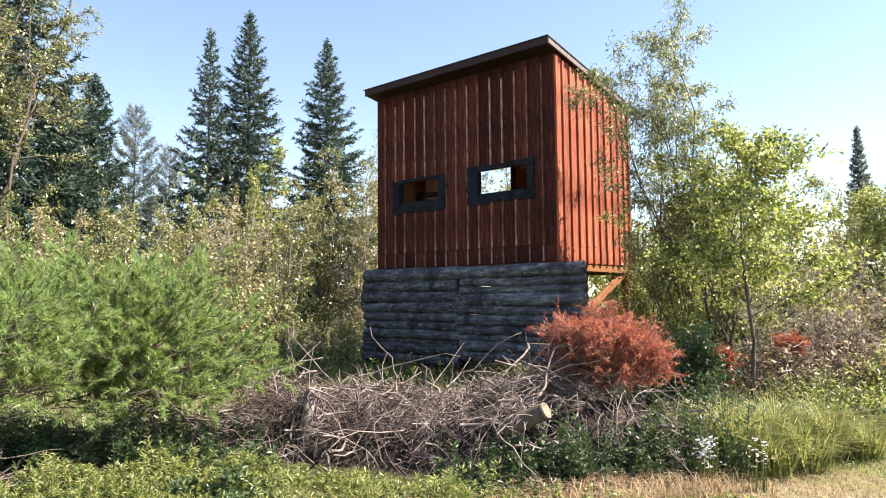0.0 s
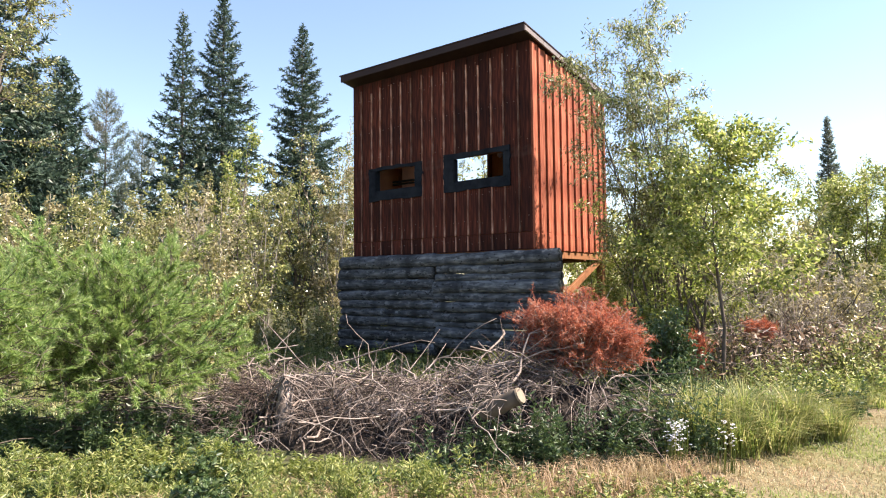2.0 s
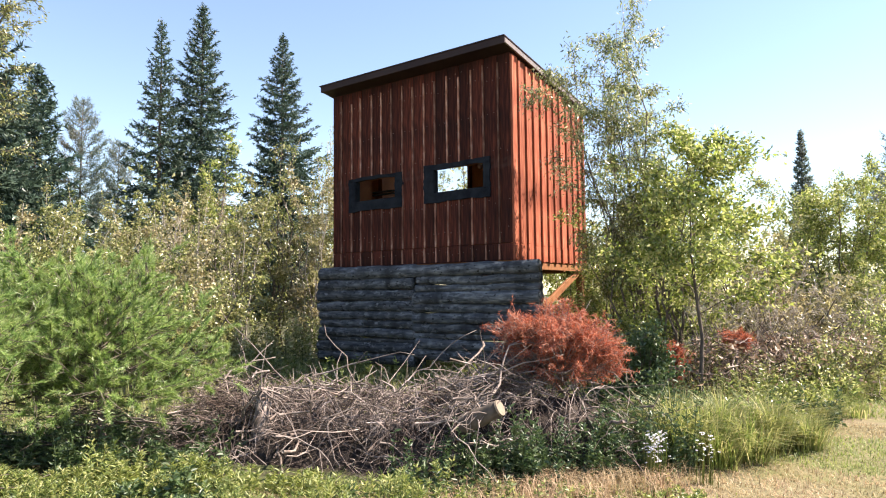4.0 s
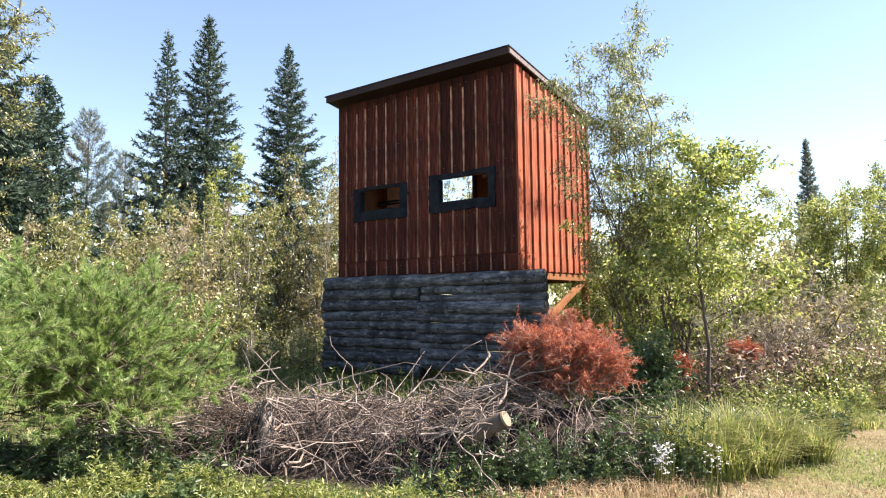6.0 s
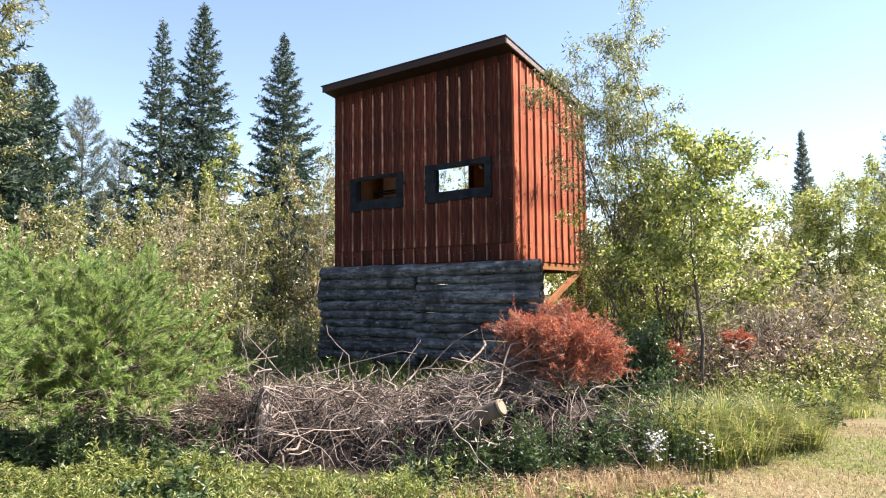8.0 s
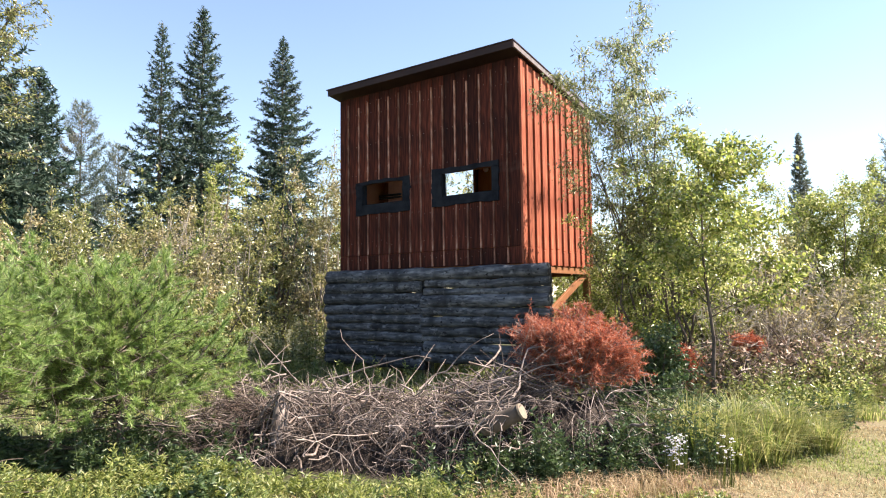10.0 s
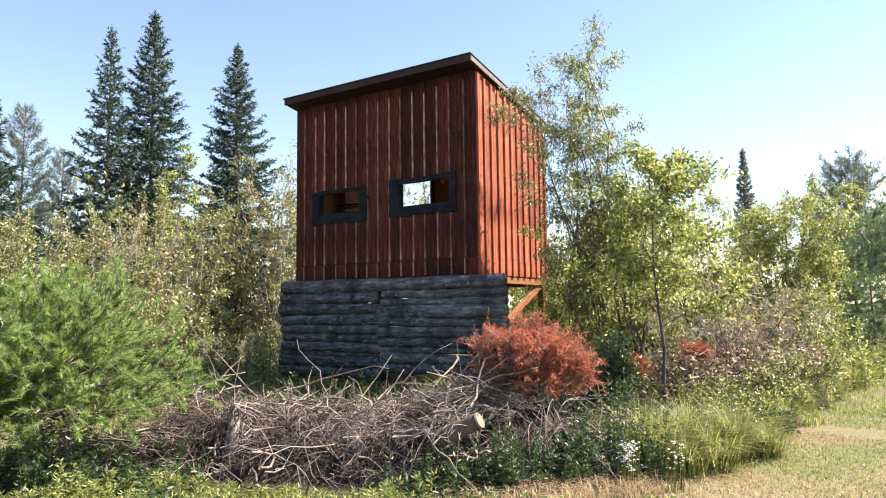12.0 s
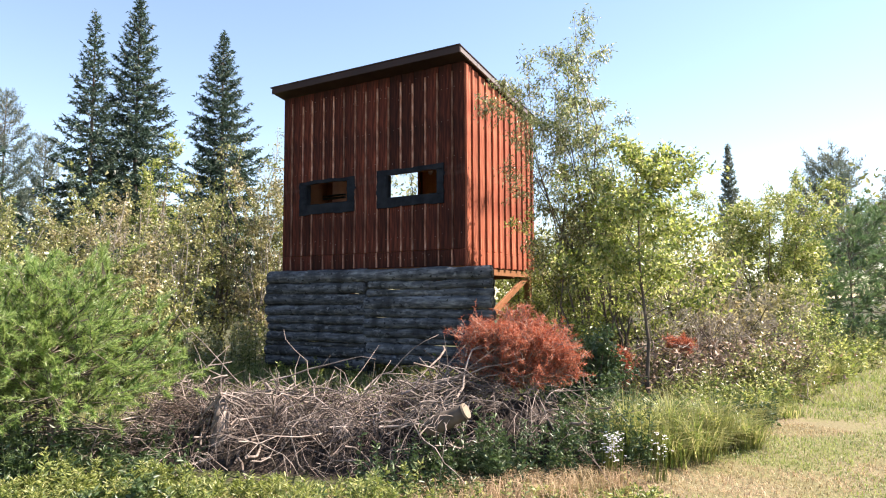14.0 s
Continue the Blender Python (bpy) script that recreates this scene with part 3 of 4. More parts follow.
part("panel", block("panel", (DOOR[1], D - 0.022, ZB), (W - 0.026, D, 4.25), 0.002), M_INNER_LIT, rear, "rear plywood panel, paled to stand for daylight on it")
part("panel", block("panel", (DOOR[0], D - 0.022, DOOR[3]), (DOOR[1], D, 4.25), 0.002), M_INNER, rear)
part("floor", block("floor", (0.03, 0.03, ZB - 0.02), (W - 0.03, D - 0.03, ZB + 0.03), 0.002), M_INNER, blind)
for y in (0.03, 0.7, 1.35, D - 0.08):
    part("floor_joist", block("floor_joist", (0.02, y, ZB - 0.115), (W - 0.01, y + 0.04, ZB - 0.022), 0.003), M_RAW, blind)
part("rim_joist", block("rim_joist", (W - 0.045, 0.09, ZB - 0.10), (W - 0.008, D - 0.1, ZB - 0.021), 0.003), M_RAW, blind)
for x in (0.05, 1.09, 1.6, 2.3, W - 0.09):
    part("stud", block("stud", (x, D - 0.115, ZB + 0.03), (x + 0.04, D - 0.025, 4.2), 0.003), M_RAW, blind)
for y in (0.35, 0.95, 1.5):
    part("stud", block("stud", (0.024, y, ZB + 0.03), (0.114, y + 0.04, 4.25), 0.003), M_RAW, blind)

# roof: a sloping slab with fascia and rake boards
bm = bmesh.new()
bmesh.ops.create_cube(bm, size=1)
for v in bm.verts:
    y = 2.12 if v.co.y > 0 else -0.2
    v.co = Vector((3.085 if v.co.x > 0 else -0.02, y, roof_under(y) + (0.06 if v.co.z > 0 else 0.0)))
roof = part("roof", bm_mesh("roof", bm), M_ROOF, blind)
part("fascia", block("fascia", (-0.035, -0.225, 4.618), (3.11, -0.202, 4.722), 0.004), M_ROOF, roof, "dark brown fascia board")
for x, mt in ((3.088, M_RAKE), (-0.045, M_ROOF)):
    bm = bmesh.new()
    bmesh.ops.create_cube(bm, size=1)
    for v in bm.verts:
        y = 2.13 if v.co.y > 0 else -0.2
        v.co = Vector((x + (0.022 if v.co.x > 0 else 0.0), y, roof_under(y) + (0.066 if v.co.z > 0 else 0.0)))
    bmesh.ops.bevel(bm, geom=bm.edges[:], offset=0.003, segments=1, affect="EDGES")
    part("rake_board", bm_mesh("rake_board", bm), mt, roof)
bm = bmesh.new()
bmesh.ops.create_cube(bm, size=1)
for v in bm.verts:
    y = 2.15 if v.co.y > 0 else -0.235
    v.co = Vector((3.118 if v.co.x > 0 else -0.055, y, roof_under(y) + (0.082 if v.co.z > 0 else 0.069)))
part("roofing", bm_mesh("roofing", bm), M_ROOF, roof)
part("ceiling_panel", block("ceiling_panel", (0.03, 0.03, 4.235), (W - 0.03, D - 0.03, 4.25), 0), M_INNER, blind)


# window trim: rough black strips round each opening
def trim_strip(x0, x1, z0, z1, rng, long_x=True):
    bm = bmesh.new()
    n = 25
    rows = []
    ph = rng.uniform(0, 6.28, 4)
    for i in range(n):
        u = i / (n - 1)
        ring = []
        for s, yy in ((0, -0.03), (1, -0.03), (1, 0.0), (0, 0.0)):
            e = 0.006 * math.sin(7 * u + ph[s]) + 0.004 * math.sin(19 * u + ph[s + 2]) + rng.normal(0, 0.0018)
            if long_x:
                p = (x0 + (x1 - x0) * u, yy, (z1 if s else z0) + e)
            else:
                p = ((x1 if s else x0) + e, yy, z0 + (z1 - z0) * u)
            ring.append(bm.verts.new(p))
        rows.append(ring)
    for a, b in zip(rows, rows[1:]):
        for k in range(4):
            bm.faces.new((a[k], a[(k + 1) % 4], b[(k + 1) % 4], b[k]))
    bm.faces.new(rows[0])
    bm.faces.new(rows[-1])
    bmesh.ops.recalc_face_normals(bm, faces=bm.faces)
    return bm_mesh("trim", bm)


OUTER = [(0.345, 1.345, 2.835, 3.315), (1.72, 2.75, 2.84, 3.335)]
for (hx0, hx1, hz0, hz1), (ox0, ox1, oz0, oz1) in zip(HOLES, OUTER):
    win = part("window", block("window", (hx0 + 0.001, -0.012, hz0 - 0.001), (hx1 - 0.001, 0.034, hz0 + 0.012), 0.001), M_TAR, blind,
               "open window with rough black trim")
    part("trim_strip", trim_strip(ox0, ox1, oz0, hz0, rb), M_TAR, win)
    part("trim_strip", trim_strip(ox0, ox1, hz1, oz1, rb), M_TAR, win)
    part("trim_strip", trim_strip(ox0, hx0, hz0 - 0.004, hz1 + 0.004, rb, False), M_TAR, win)
    part("trim_strip", trim_strip(hx1, ox1, hz0 - 0.004, hz1 + 0.004, rb, False), M_TAR, win)
    part("jamb", block("jamb", (hx0 - 0.002, -0.02, hz0), (hx0 + 0.012, 0.06, hz1), 0.001), M_TAR, win)
    part("jamb", block("jamb", (hx1 - 0.012, -0.02, hz0), (hx1 + 0.002, 0.06, hz1), 0.001), M_TAR, win)

# posts and braces
for x, y, w in ((0.08, 0.12, 0.11), (1.52, 0.12, 0.12), (W - 0.1, 0.12, 0.11)):
    z = foot(x, y)[2] - 0.1
    part("post", beam("post", (x, y, z), (x, y, ZB - 0.116), w, w, 0.01), M_LOG, blind)
for x, y in ((0.08, D - 0.1), (W - 0.06, D - 0.06)):
    z = foot(x, y)[2] - 0.1
    part("post", beam("post", (x, y, z), (x, y, ZB - 0.02), 0.09, 0.09, 0.006), M_RAW, blind)
part("brace", beam("brace", (W - 0.06, D - 0.12, ZB - 0.1), (W - 0.06, 0.75, 1.42), 0.04, 0.09), M_RAW, blind)
part("brace", beam("brace", (0.08, D - 0.12, ZB - 0.1), (0.08, 0.75, 1.42), 0.04, 0.09), M_RAW, blind)

# nail heads
bm = bmesh.new()
for i in range(16):
    for z in (2.18, 2.42, 2.78, 3.42, 3.86, 4.3, 4.47):
        for dx in (-0.05, 0.05):
            if rb.uniform() < 0.62:
                x = (i + 0.5) * bw + dx + rb.normal(0, 0.01)
                zz = z + rb.normal(0, 0.02)
                if any(a - 0.14 < x < b + 0.14 and c - 0.16 < zz < d + 0.08 for a, b, c, d in HOLES):
                    continue
                bmesh.ops.create_cone(bm, cap_ends=True, segments=6, radius1=0.0038, radius2=0.003, depth=0.004,
                                      matrix=Matrix.Translation((x, -0.002, zz)) @ Matrix.Rotation(radians(90), 4, "X"))
part("nail_heads", bm_mesh("nail_heads", bm), M_NAIL, front, kind="stuff")

# chair inside
ch = thing("folding_chair", (0.32, 0.86, ZB + 0.03), "black fabric folding chair standing inside the cabin", "chair")
for a, b in (((0.10, 0.66), (0.12, 0.68)), ((0.52, 0.66), (0.54, 0.68)), ((0.10, 1.06), (0.12, 1.08)), ((0.52, 1.06), (0.54, 1.08))):
    part("leg", block("leg", (*a, ZB + 0.03), (*b, 2.55 if a[1] < 1 else 3.12), 0.004), M_CHAIR, ch)
part("seat", block("seat", (0.10, 0.66, 2.5), (0.54, 1.08, 2.54), 0.012), M_CHAIR, ch)
part("backrest", block("backrest", (0.10, 1.05, 2.75), (0.54, 1.075, 3.12), 0.012), M_CHAIR, ch)
for z in (3.16, 3.2):
    part("armrest", block("armrest", (0.2, 0.62, z), (0.62, 0.68, z + 0.025), 0.008), M_CHAIR, ch)
bm = bmesh.new()
bmesh.ops.create_uvsphere(bm, u_segments=14, v_segments=8, radius=0.05)
bmesh.ops.scale(bm, vec=(1, 0.6, 1), verts=bm.verts)
bmesh.ops.translate(bm, vec=(1.3, D - 0.05, 3.7), verts=bm.verts)
whole("wall_lamp", bm_mesh("wall_lamp", bm, True), M_PETAL, "small pale round lamp on the inside wall", "lamp")

# ---- log screen below the cabin ----
screen = thing("log_screen", (1.6, -0.12, 0.8), "screen of stacked grey weathered logs below the cabin", "fence")


def log_piece(x0, x1, z, r, rng, y=-0.1):
    tb = Tubes()
    n = 9
    t = np.linspace(0, 1, n)
    pts = np.stack([x0 + (x1 - x0) * t, y + rng.normal(0, 0.006, n), z + rng.normal(0, 0.004, n) + rng.normal(0, 0.012) * (t - 0.5)], 1)
    tb.add(pts, r * (1 + rng.normal(0, 0.1) * (t - 0.5)) * (1 + rng.normal(0, 0.025, n)), 12)
    return tb.mesh("log")


def stack(x0, x1, tops, bot, xs=0.03):
    for za, zb in zip(tops, tops[1:]):
        r = (za - zb) / 2
        a, b = x0 + rb.normal(0, xs), x1 + rb.normal(0, 0.008)
        zc = (za + zb) / 2
        if rb.uniform() < 0.4 and b - a > 1:
            m = a + (b - a) * rb.uniform(0.3, 0.7)
            part("log", log_piece(a, m - 0.005, zc, r * 1.1, rb), M_LOG, screen)
            part("log", log_piece(m + 0.005, b, zc, r * 1.08, rb), M_LOG, screen)
        else:
            part("log", log_piece(a, b, zc, r * 1.1, rb), M_LOG, screen)


stack(-0.16, 1.625, [2.04, 1.87, 1.72, 1.57, 1.43, 1.31, 1.20, 1.07, 1.04 - 0.03, 0.87, 0.73], 0.73)
stack(1.645, 3.46, [2.03, 1.88, 1.77, 1.68, 1.53, 1.41, 1.28, 1.16, 1.08, 0.95, 0.82], 0.82)
for x in (-0.05, 1.62, 3.38):
    part("upright", block("upright", (x - 0.04, -0.02, 0.45), (x + 0.04, 0.03, 1.93), 0.006), M_LOG, screen)

# ---- brush pile ----
rp = np.random.default_rng(21)
pile = thing("brush_pile", foot(4.2, -3.1), "long heap of bare grey-brown sticks and branches", "brush pile")


def pile_point(rng, n):
    """Points in a long low mound, densest at its middle."""
    u = rng.uniform(0, 1, n)
    a, b = np.array([2.35, -3.75]), np.array([5.55, -2.62])
    c = a + (b - a) * u[:, None]
    across = np.array([0.33, -0.94])
    v = np.clip(rng.normal(0, 0.5, n), -1.1, 1.1)
    top = (0.38 + 0.07 * np.sin(3 * u + 0.4) + 0.28 * np.clip(u - 0.45, 0, 0.35) / 0.35) * (1 - 0.55 * v * v) * np.clip(u * 6 + 0.55, 0, 1) * np.clip((1.12 - u) * 3.2, 0.4, 1)
    p = c + across * (v * 0.62)[:, None]
    z = ground_z(p[:, 0], p[:, 1]) + np.maximum(0.03, top * rng.beta(2.2, 1.2, n))
    return np.stack([p[:, 0], p[:, 1], z], 1), u


def stick_line(rng, p, ln, k=5, steep=0.45, cap=9.0):
    a = rng.uniform(0, 6.28)
    d = unit(np.array([math.cos(a), math.sin(a), rng.normal(0.05, steep)]))
    step = ln / (k - 1)
    pts = [p - d * ln * 0.5]
    for _ in range(k - 1):
        pts.append(pts[-1] + d * step)
        d = unit(d + rng.normal(0, 0.36, 3))
    pts = np.array(pts)
    pts[:, 2] = np.minimum(pts[:, 2], p[2] + cap + 0.2 * (pts[:, 2] - p[2]))
    floor_z = ground_z(pts[:, 0], pts[:, 1]) + 0.01
    pts[:, 2] = np.maximum(pts[:, 2], floor_z)
    return pts


# near-black core added in the heap, so gaps between sticks look shaded
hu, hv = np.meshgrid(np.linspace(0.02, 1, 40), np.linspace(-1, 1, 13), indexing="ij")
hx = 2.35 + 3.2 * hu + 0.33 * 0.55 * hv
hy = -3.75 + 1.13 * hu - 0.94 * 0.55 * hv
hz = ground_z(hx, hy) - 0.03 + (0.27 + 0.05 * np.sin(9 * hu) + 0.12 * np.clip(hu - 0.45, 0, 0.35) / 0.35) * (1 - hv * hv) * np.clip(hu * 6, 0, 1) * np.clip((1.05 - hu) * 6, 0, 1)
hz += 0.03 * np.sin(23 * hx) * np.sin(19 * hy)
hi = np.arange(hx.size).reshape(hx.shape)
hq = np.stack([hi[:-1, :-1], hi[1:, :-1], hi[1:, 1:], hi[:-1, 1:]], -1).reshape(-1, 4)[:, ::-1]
part("shade_core", mesh_np("shade_core", np.stack([hx, hy, hz], -1).reshape(-1, 3), hq, smooth=True), M_HEAP_SHADE, pile, "dark core of the heap, standing for shade between the sticks")
P, U = pile_point(rp, 240)
for p in P[(U < 0.76) | (rp.uniform(0, 1, len(U)) < 0.2)]:
    ln = rp.uniform(0.3, 0.95)
    pts = stick_line(rp, p, ln, 7, 0.35, 0.12)
    r = 0.0045 + 0.011 * rp.beta(1.2, 3.2)
    tb = Tubes()
    tb.add(pts, r * np.linspace(1, 0.35, 7), 6)
    for _ in range(rp.integers(1, 4)):
        i = rp.integers(2, 6)
        d = unit(pts[i] - pts[i - 1] + rp.normal(0, 0.6, 3) * 0.15)
        q = pts[i] + unit(d + rp.normal(0, 0.5, 3)) * rp.uniform(0.15, 0.45)
        tb.add(np.stack([pts[i], (pts[i] + q) / 2 + rp.normal(0, 0.015, 3), q]), r * np.array([0.5, 0.35, 0.15]), 4)
    part("branch", tb.mesh("branch"), M_BRANCH, pile)
tb = Tubes()
P, U = pile_point(rp, 2600)
for p in P[(U < 0.8) | (rp.uniform(0, 1, len(U)) < 0.1)]:
    pts = stick_line(rp, p, rp.uniform(0.12, 0.42), 6, 0.6, 0.06)
    r = 0.0016 + 0.0045 * rp.beta(1.1, 3)
    tb.add(pts, r * np.linspace(1, 0.4, 6), 4)
    for i in rp.integers(1, 5, 2):
        e = unit(unit(pts[i + 1] - pts[i]) + rp.normal(0, 0.6, 3)) * rp.uniform(0.06, 0.2)
        tb.add(np.stack([pts[i], pts[i] + e * 0.5 + rp.normal(0, 0.01, 3), pts[i] + e]), r * np.array([0.7, 0.5, 0.3]), 3)
part("twig_tangle", tb.mesh("twig_tangle"), M_STICK, pile, kind="stuff")
# twigs that arch over the front of the heap and hang down
tb = Tubes()
for k in range(400):
    u = rp.uniform(0, 0.9)
    top = 0.30 + 0.36 * max(0.0, u - 0.45)
    p = np.array([2.35 + 3.2 * u, -3.75 + 1.13 * u, 0.0]) + rp.normal(0, 0.1, 3)
    p[2] = float(ground_z(p[0], p[1])) + top * rp.uniform(0.7, 1.25)
    d = unit(np.array([0.33 + rp.normal(0, 0.7), -0.94 + rp.normal(0, 0.5), rp.uniform(-0.1, 0.8)]))
    ln = rp.uniform(0.25, 0.6)
    t = np.linspace(0, 1, 6)[:, None]
    pts = p + d * ln * t + np.array([0, 0, -rp.uniform(0.5, 1.1) * ln]) * t ** 2 + np.cumsum(rp.normal(0, 0.012, (6, 3)), 0)
    pts[:, 2] = np.maximum(pts[:, 2], ground_z(pts[:, 0], pts[:, 1]) + 0.01)
    r = 0.0018 + 0.004 * rp.beta(1.1, 3)
    tb.add(pts, r * np.linspace(1, 0.35, 6), 4)
    for i in (2, 3, 4):
        e = unit(unit(pts[i] - pts[i - 1]) + rp.normal(0, 0.55, 3)) * rp.uniform(0.05, 0.18)
        tb.add(np.stack([pts[i], pts[i] + e * 0.5 + rp.normal(0, 0.008, 3), pts[i] + e]), r * np.array([0.7, 0.5, 0.3]), 3)
part("hanging_brush", tb.mesh("hanging_brush"), M_STICK, pile, kind="stuff")
# sprung branches that stand out of the heap
for a, b, c, r in (((2.9, -3.3, 0.95), (2.75, -3.5, 1.25), (2.55, -3.7, 1.55), 0.012), ((3.1, -3.2, 1.0), (3.5, -3.05, 1.18), (3.95, -2.95, 1.22), 0.014),
                   ((3.0, -3.55, 0.7), (2.82, -3.6, 0.95), (2.75, -3.65, 1.2), 0.013), ((4.0, -3.2, 1.0), (4.25, -3.0, 1.25), (4.45, -2.9, 1.4), 0.011),
                   ((4.4, -3.3, 1.0), (4.8, -3.1, 1.15), (5.15, -2.95, 1.25), 0.014), ((3.6, -3.2, 0.95), (3.45, -3.2, 1.2), (3.15, -3.15, 1.4), 0.01),
                   ((4.75, -3.7, 0.9), (4.95, -3.75, 0.8), (5.2, -3.8, 0.62), 0.008), ((4.6, -3.75, 0.85), (4.85, -3.7, 1.0), (5.0, -3.6, 0.75), 0.006),
                   ((4.7, -3.4, 1.05), (4.8, -3.7, 1.0), (4.75, -3.95, 0.6), 0.007), ((4.9, -3.4, 1.05), (4.95, -3.65, 1.0), (5.05, -3.85, 0.62), 0.005),
                   ((2.85, -3.75, 0.85), (2.95, -3.85, 0.7), (3.05, -3.95, 0.55), 0.012)):
    t = np.linspace(0, 1, 7)[:, None]
    A, B, C = (np.array(k) for k in (a, b, c))
    tb = Tubes()
    tb.add(A * (1 - t) ** 2 + 2 * B * t * (1 - t) + C * t ** 2 + rp.normal(0, 0.012, (7, 3)), 0.6 * r * np.linspace(1, 0.3, 7), 6)
    part("branch", tb.mesh("branch"), M_BRANCH, pile)

log = thing("cut_log", (4.8, -3.45, 0.6), "short cut log with a pale sawn end lying in the brush", "log")
t = np.linspace(0, 1, 9)[:, None]
tb = Tubes()
tb.add(np.array([4.8, -3.57, 0.87]) + (np.array([5.03, -3.54, 0.98]) - np.array([4.8, -3.57, 0.87])) * t + rp.normal(0, 0.004, (9, 3)),
       0.05 + rp.normal(0, 0.004, 9), 14)
part("bark", tb.mesh("bark"), M_BARK, log)
bm = bmesh.new()
bmesh.ops.create_cone(bm, cap_ends=True, segments=18, radius1=0.05, radius2=0.047, depth=0.012,
                      matrix=Matrix.Translation((5.036, -3.538, 0.984)) @ Vector((0.51, 0.08, 0.26)).to_track_quat("Z", "Y").to_matrix().to_4x4())
part("sawn_end", bm_mesh("sawn_end", bm), M_CUT, log)
for k in range(26):
    p = np.array([4.72 + 0.26 * rp.uniform(), -3.62 + rp.normal(0, 0.04), 0.93 + 0.12 * rp.uniform()])
    pts = stick_line(rp, p, rp.uniform(0.2, 0.5), 7, 0.5)
    tb = Tubes()
    tb.add(pts, rp.uniform(0.002, 0.0055) * np.linspace(1, 0.35, 7), 5)
    part("branch", tb.mesh("branch"), M_BRANCH, pile)
root = thing("stump_root", foot(3.2, -3.78), "pale upturned root of an old stump", "stump")
hub = np.array([3.2, -3.78, 0.98])
tb = Tubes()
tb.add([[3.2, -3.78, 0.45], [3.2, -3.78, 0.72], [3.2, -3.77, 0.96]], [0.085, 0.07, 0.035], 10)
part("stump", tb.mesh("stump"), M_BRANCH, root)
for k in range(30):
    a = rp.uniform(0, 6.28)
    reach, drop = rp.uniform(0.12, 0.36), rp.uniform(0.0, 0.48)
    q = hub + np.array([math.cos(a) * reach, math.sin(a) * reach, -drop])
    m = hub + np.array([math.cos(a) * reach * 0.6, math.sin(a) * reach * 0.6, 0.04 - 0.2 * drop]) + rp.normal(0, 0.05, 3)
    q[2] = max(q[2], float(ground_z(q[0], q[1])) + 0.01)
    t = np.linspace(0, 1, 7)[:, None]
    start = hub + rp.normal(0, 0.03, 3) - np.array([0, 0, 0.03])
    tb = Tubes()
    tb.add(start * (1 - t) ** 2 + 2 * m * t * (1 - t) + q * t ** 2 + rp.normal(0, 0.011, (7, 3)), rp.uniform(0.003, 0.009) * np.linspace(1, 0.35, 7), 5)
    part("root", tb.mesh("root"), M_BRANCH, root)

# ---- dead red bough on the heap ----
rr = np.random.default_rng(33)
rt, fw = np.array([0.762, 0.647, 0.0]), np.array([-0.647, 0.762, 0.0])


def dead_bough(label, mid, wide, deep, tall, shoots, per, foot_z):
    """A dry bough: a fan of twigs clothed in short rust-red needles."""
    mid = np.array(mid)
    ob = thing("dead_pine_bough", (mid[0], mid[1], foot_z), label, "bough")
    tb, tips = Tubes(), []
    limbs = unit(rr.normal(size=(46, 3))) * rr.uniform(0.7, 1.05, (46, 1))
    for k in range(shoots):
        v = limbs[k % 46] * rr.uniform(0.55, 1.0) + rr.normal(0, 0.13, 3)
        v[2] = abs(v[2]) if rr.uniform() < 0.75 else v[2]
        v *= 1 + 0.16 * math.sin(5 * v[0] + 2) * math.sin(4 * v[1] + 7 * v[2])
        q = mid + rt * v[0] * wide + fw * v[1] * deep + np.array([0, 0, v[2] * tall - 0.2 * wide * max(0, v[0])])
        m = q + (mid - q) * 0.3 + rr.normal(0, 0.06 * wide, 3) - np.array([0, 0, 0.1 * wide])
        p = m + (mid - q) * 0.25 - np.array([0, 0, 0.12 * wide])
        tb.add(np.stack([p, m, q]), [0.004, 0.003, 0.0015], 3)
        for _ in range(4):
            a0 = m + (q - m) * rr.uniform(0.2, 1)
            w = a0 + unit(unit(q - m) * 0.6 + rr.normal(0, 0.9, 3)) * rr.uniform(0.04, 0.1)
            tb.add(np.stack([a0, (a0 + w) / 2 + rr.normal(0, 0.006, 3), w]), [0.002, 0.0015, 0.001], 3)
            tips.append((a0, w))
    tb.add(np.stack([[mid[0] - 0.1, mid[1], foot_z - 0.05], mid - np.array([0, 0, tall * 0.5]), mid]), [0.016, 0.012, 0.006], 6)
    pa, pb = np.array([t[0] for t in tips]), np.array([t[1] for t in tips])
    i = np.repeat(np.arange(len(tips)), per)
    n = len(i)
    part("branchwork", tb.mesh("branchwork"), M_BRANCH, ob)
    part("needles", needle_mesh("needles", pa[i] + (pb[i] - pa[i]) * rr.uniform(0, 1.1, (n, 1)), unit(pb[i] - pa[i]) * 0.3 + rr.normal(0, 0.8, (n, 3)),
                                rr.uniform(0.02, 0.042, n), np.full(n, 0.0034), rr), M_RED, ob, kind="stuff")


dead_bough("dry pine bough with rust-red needles lying on the brush", (5.0, -2.70, 1.27), 0.49, 0.3, 0.29, 860, 22, 0.9)
dead_bough("small dry bough with rusty orange needles", (5.52, 0.05, 1.17), 0.15, 0.11, 0.07, 50, 36, foot(5.5, 0.05)[2])
dead_bough("small dry bough with rusty orange needles", (5.05, -0.55, 1.0), 0.14, 0.1, 0.16, 60, 40, foot(5.05, -0.55)[2])

# ---- young pines ----
soft_pine("white_pine", "bushy young pine with soft bright green needles", (2.45, -4.52), 1.05, 0.92, 41, 4300, 29, needle=0.047, thin=0.0041, crown_base=0.3)
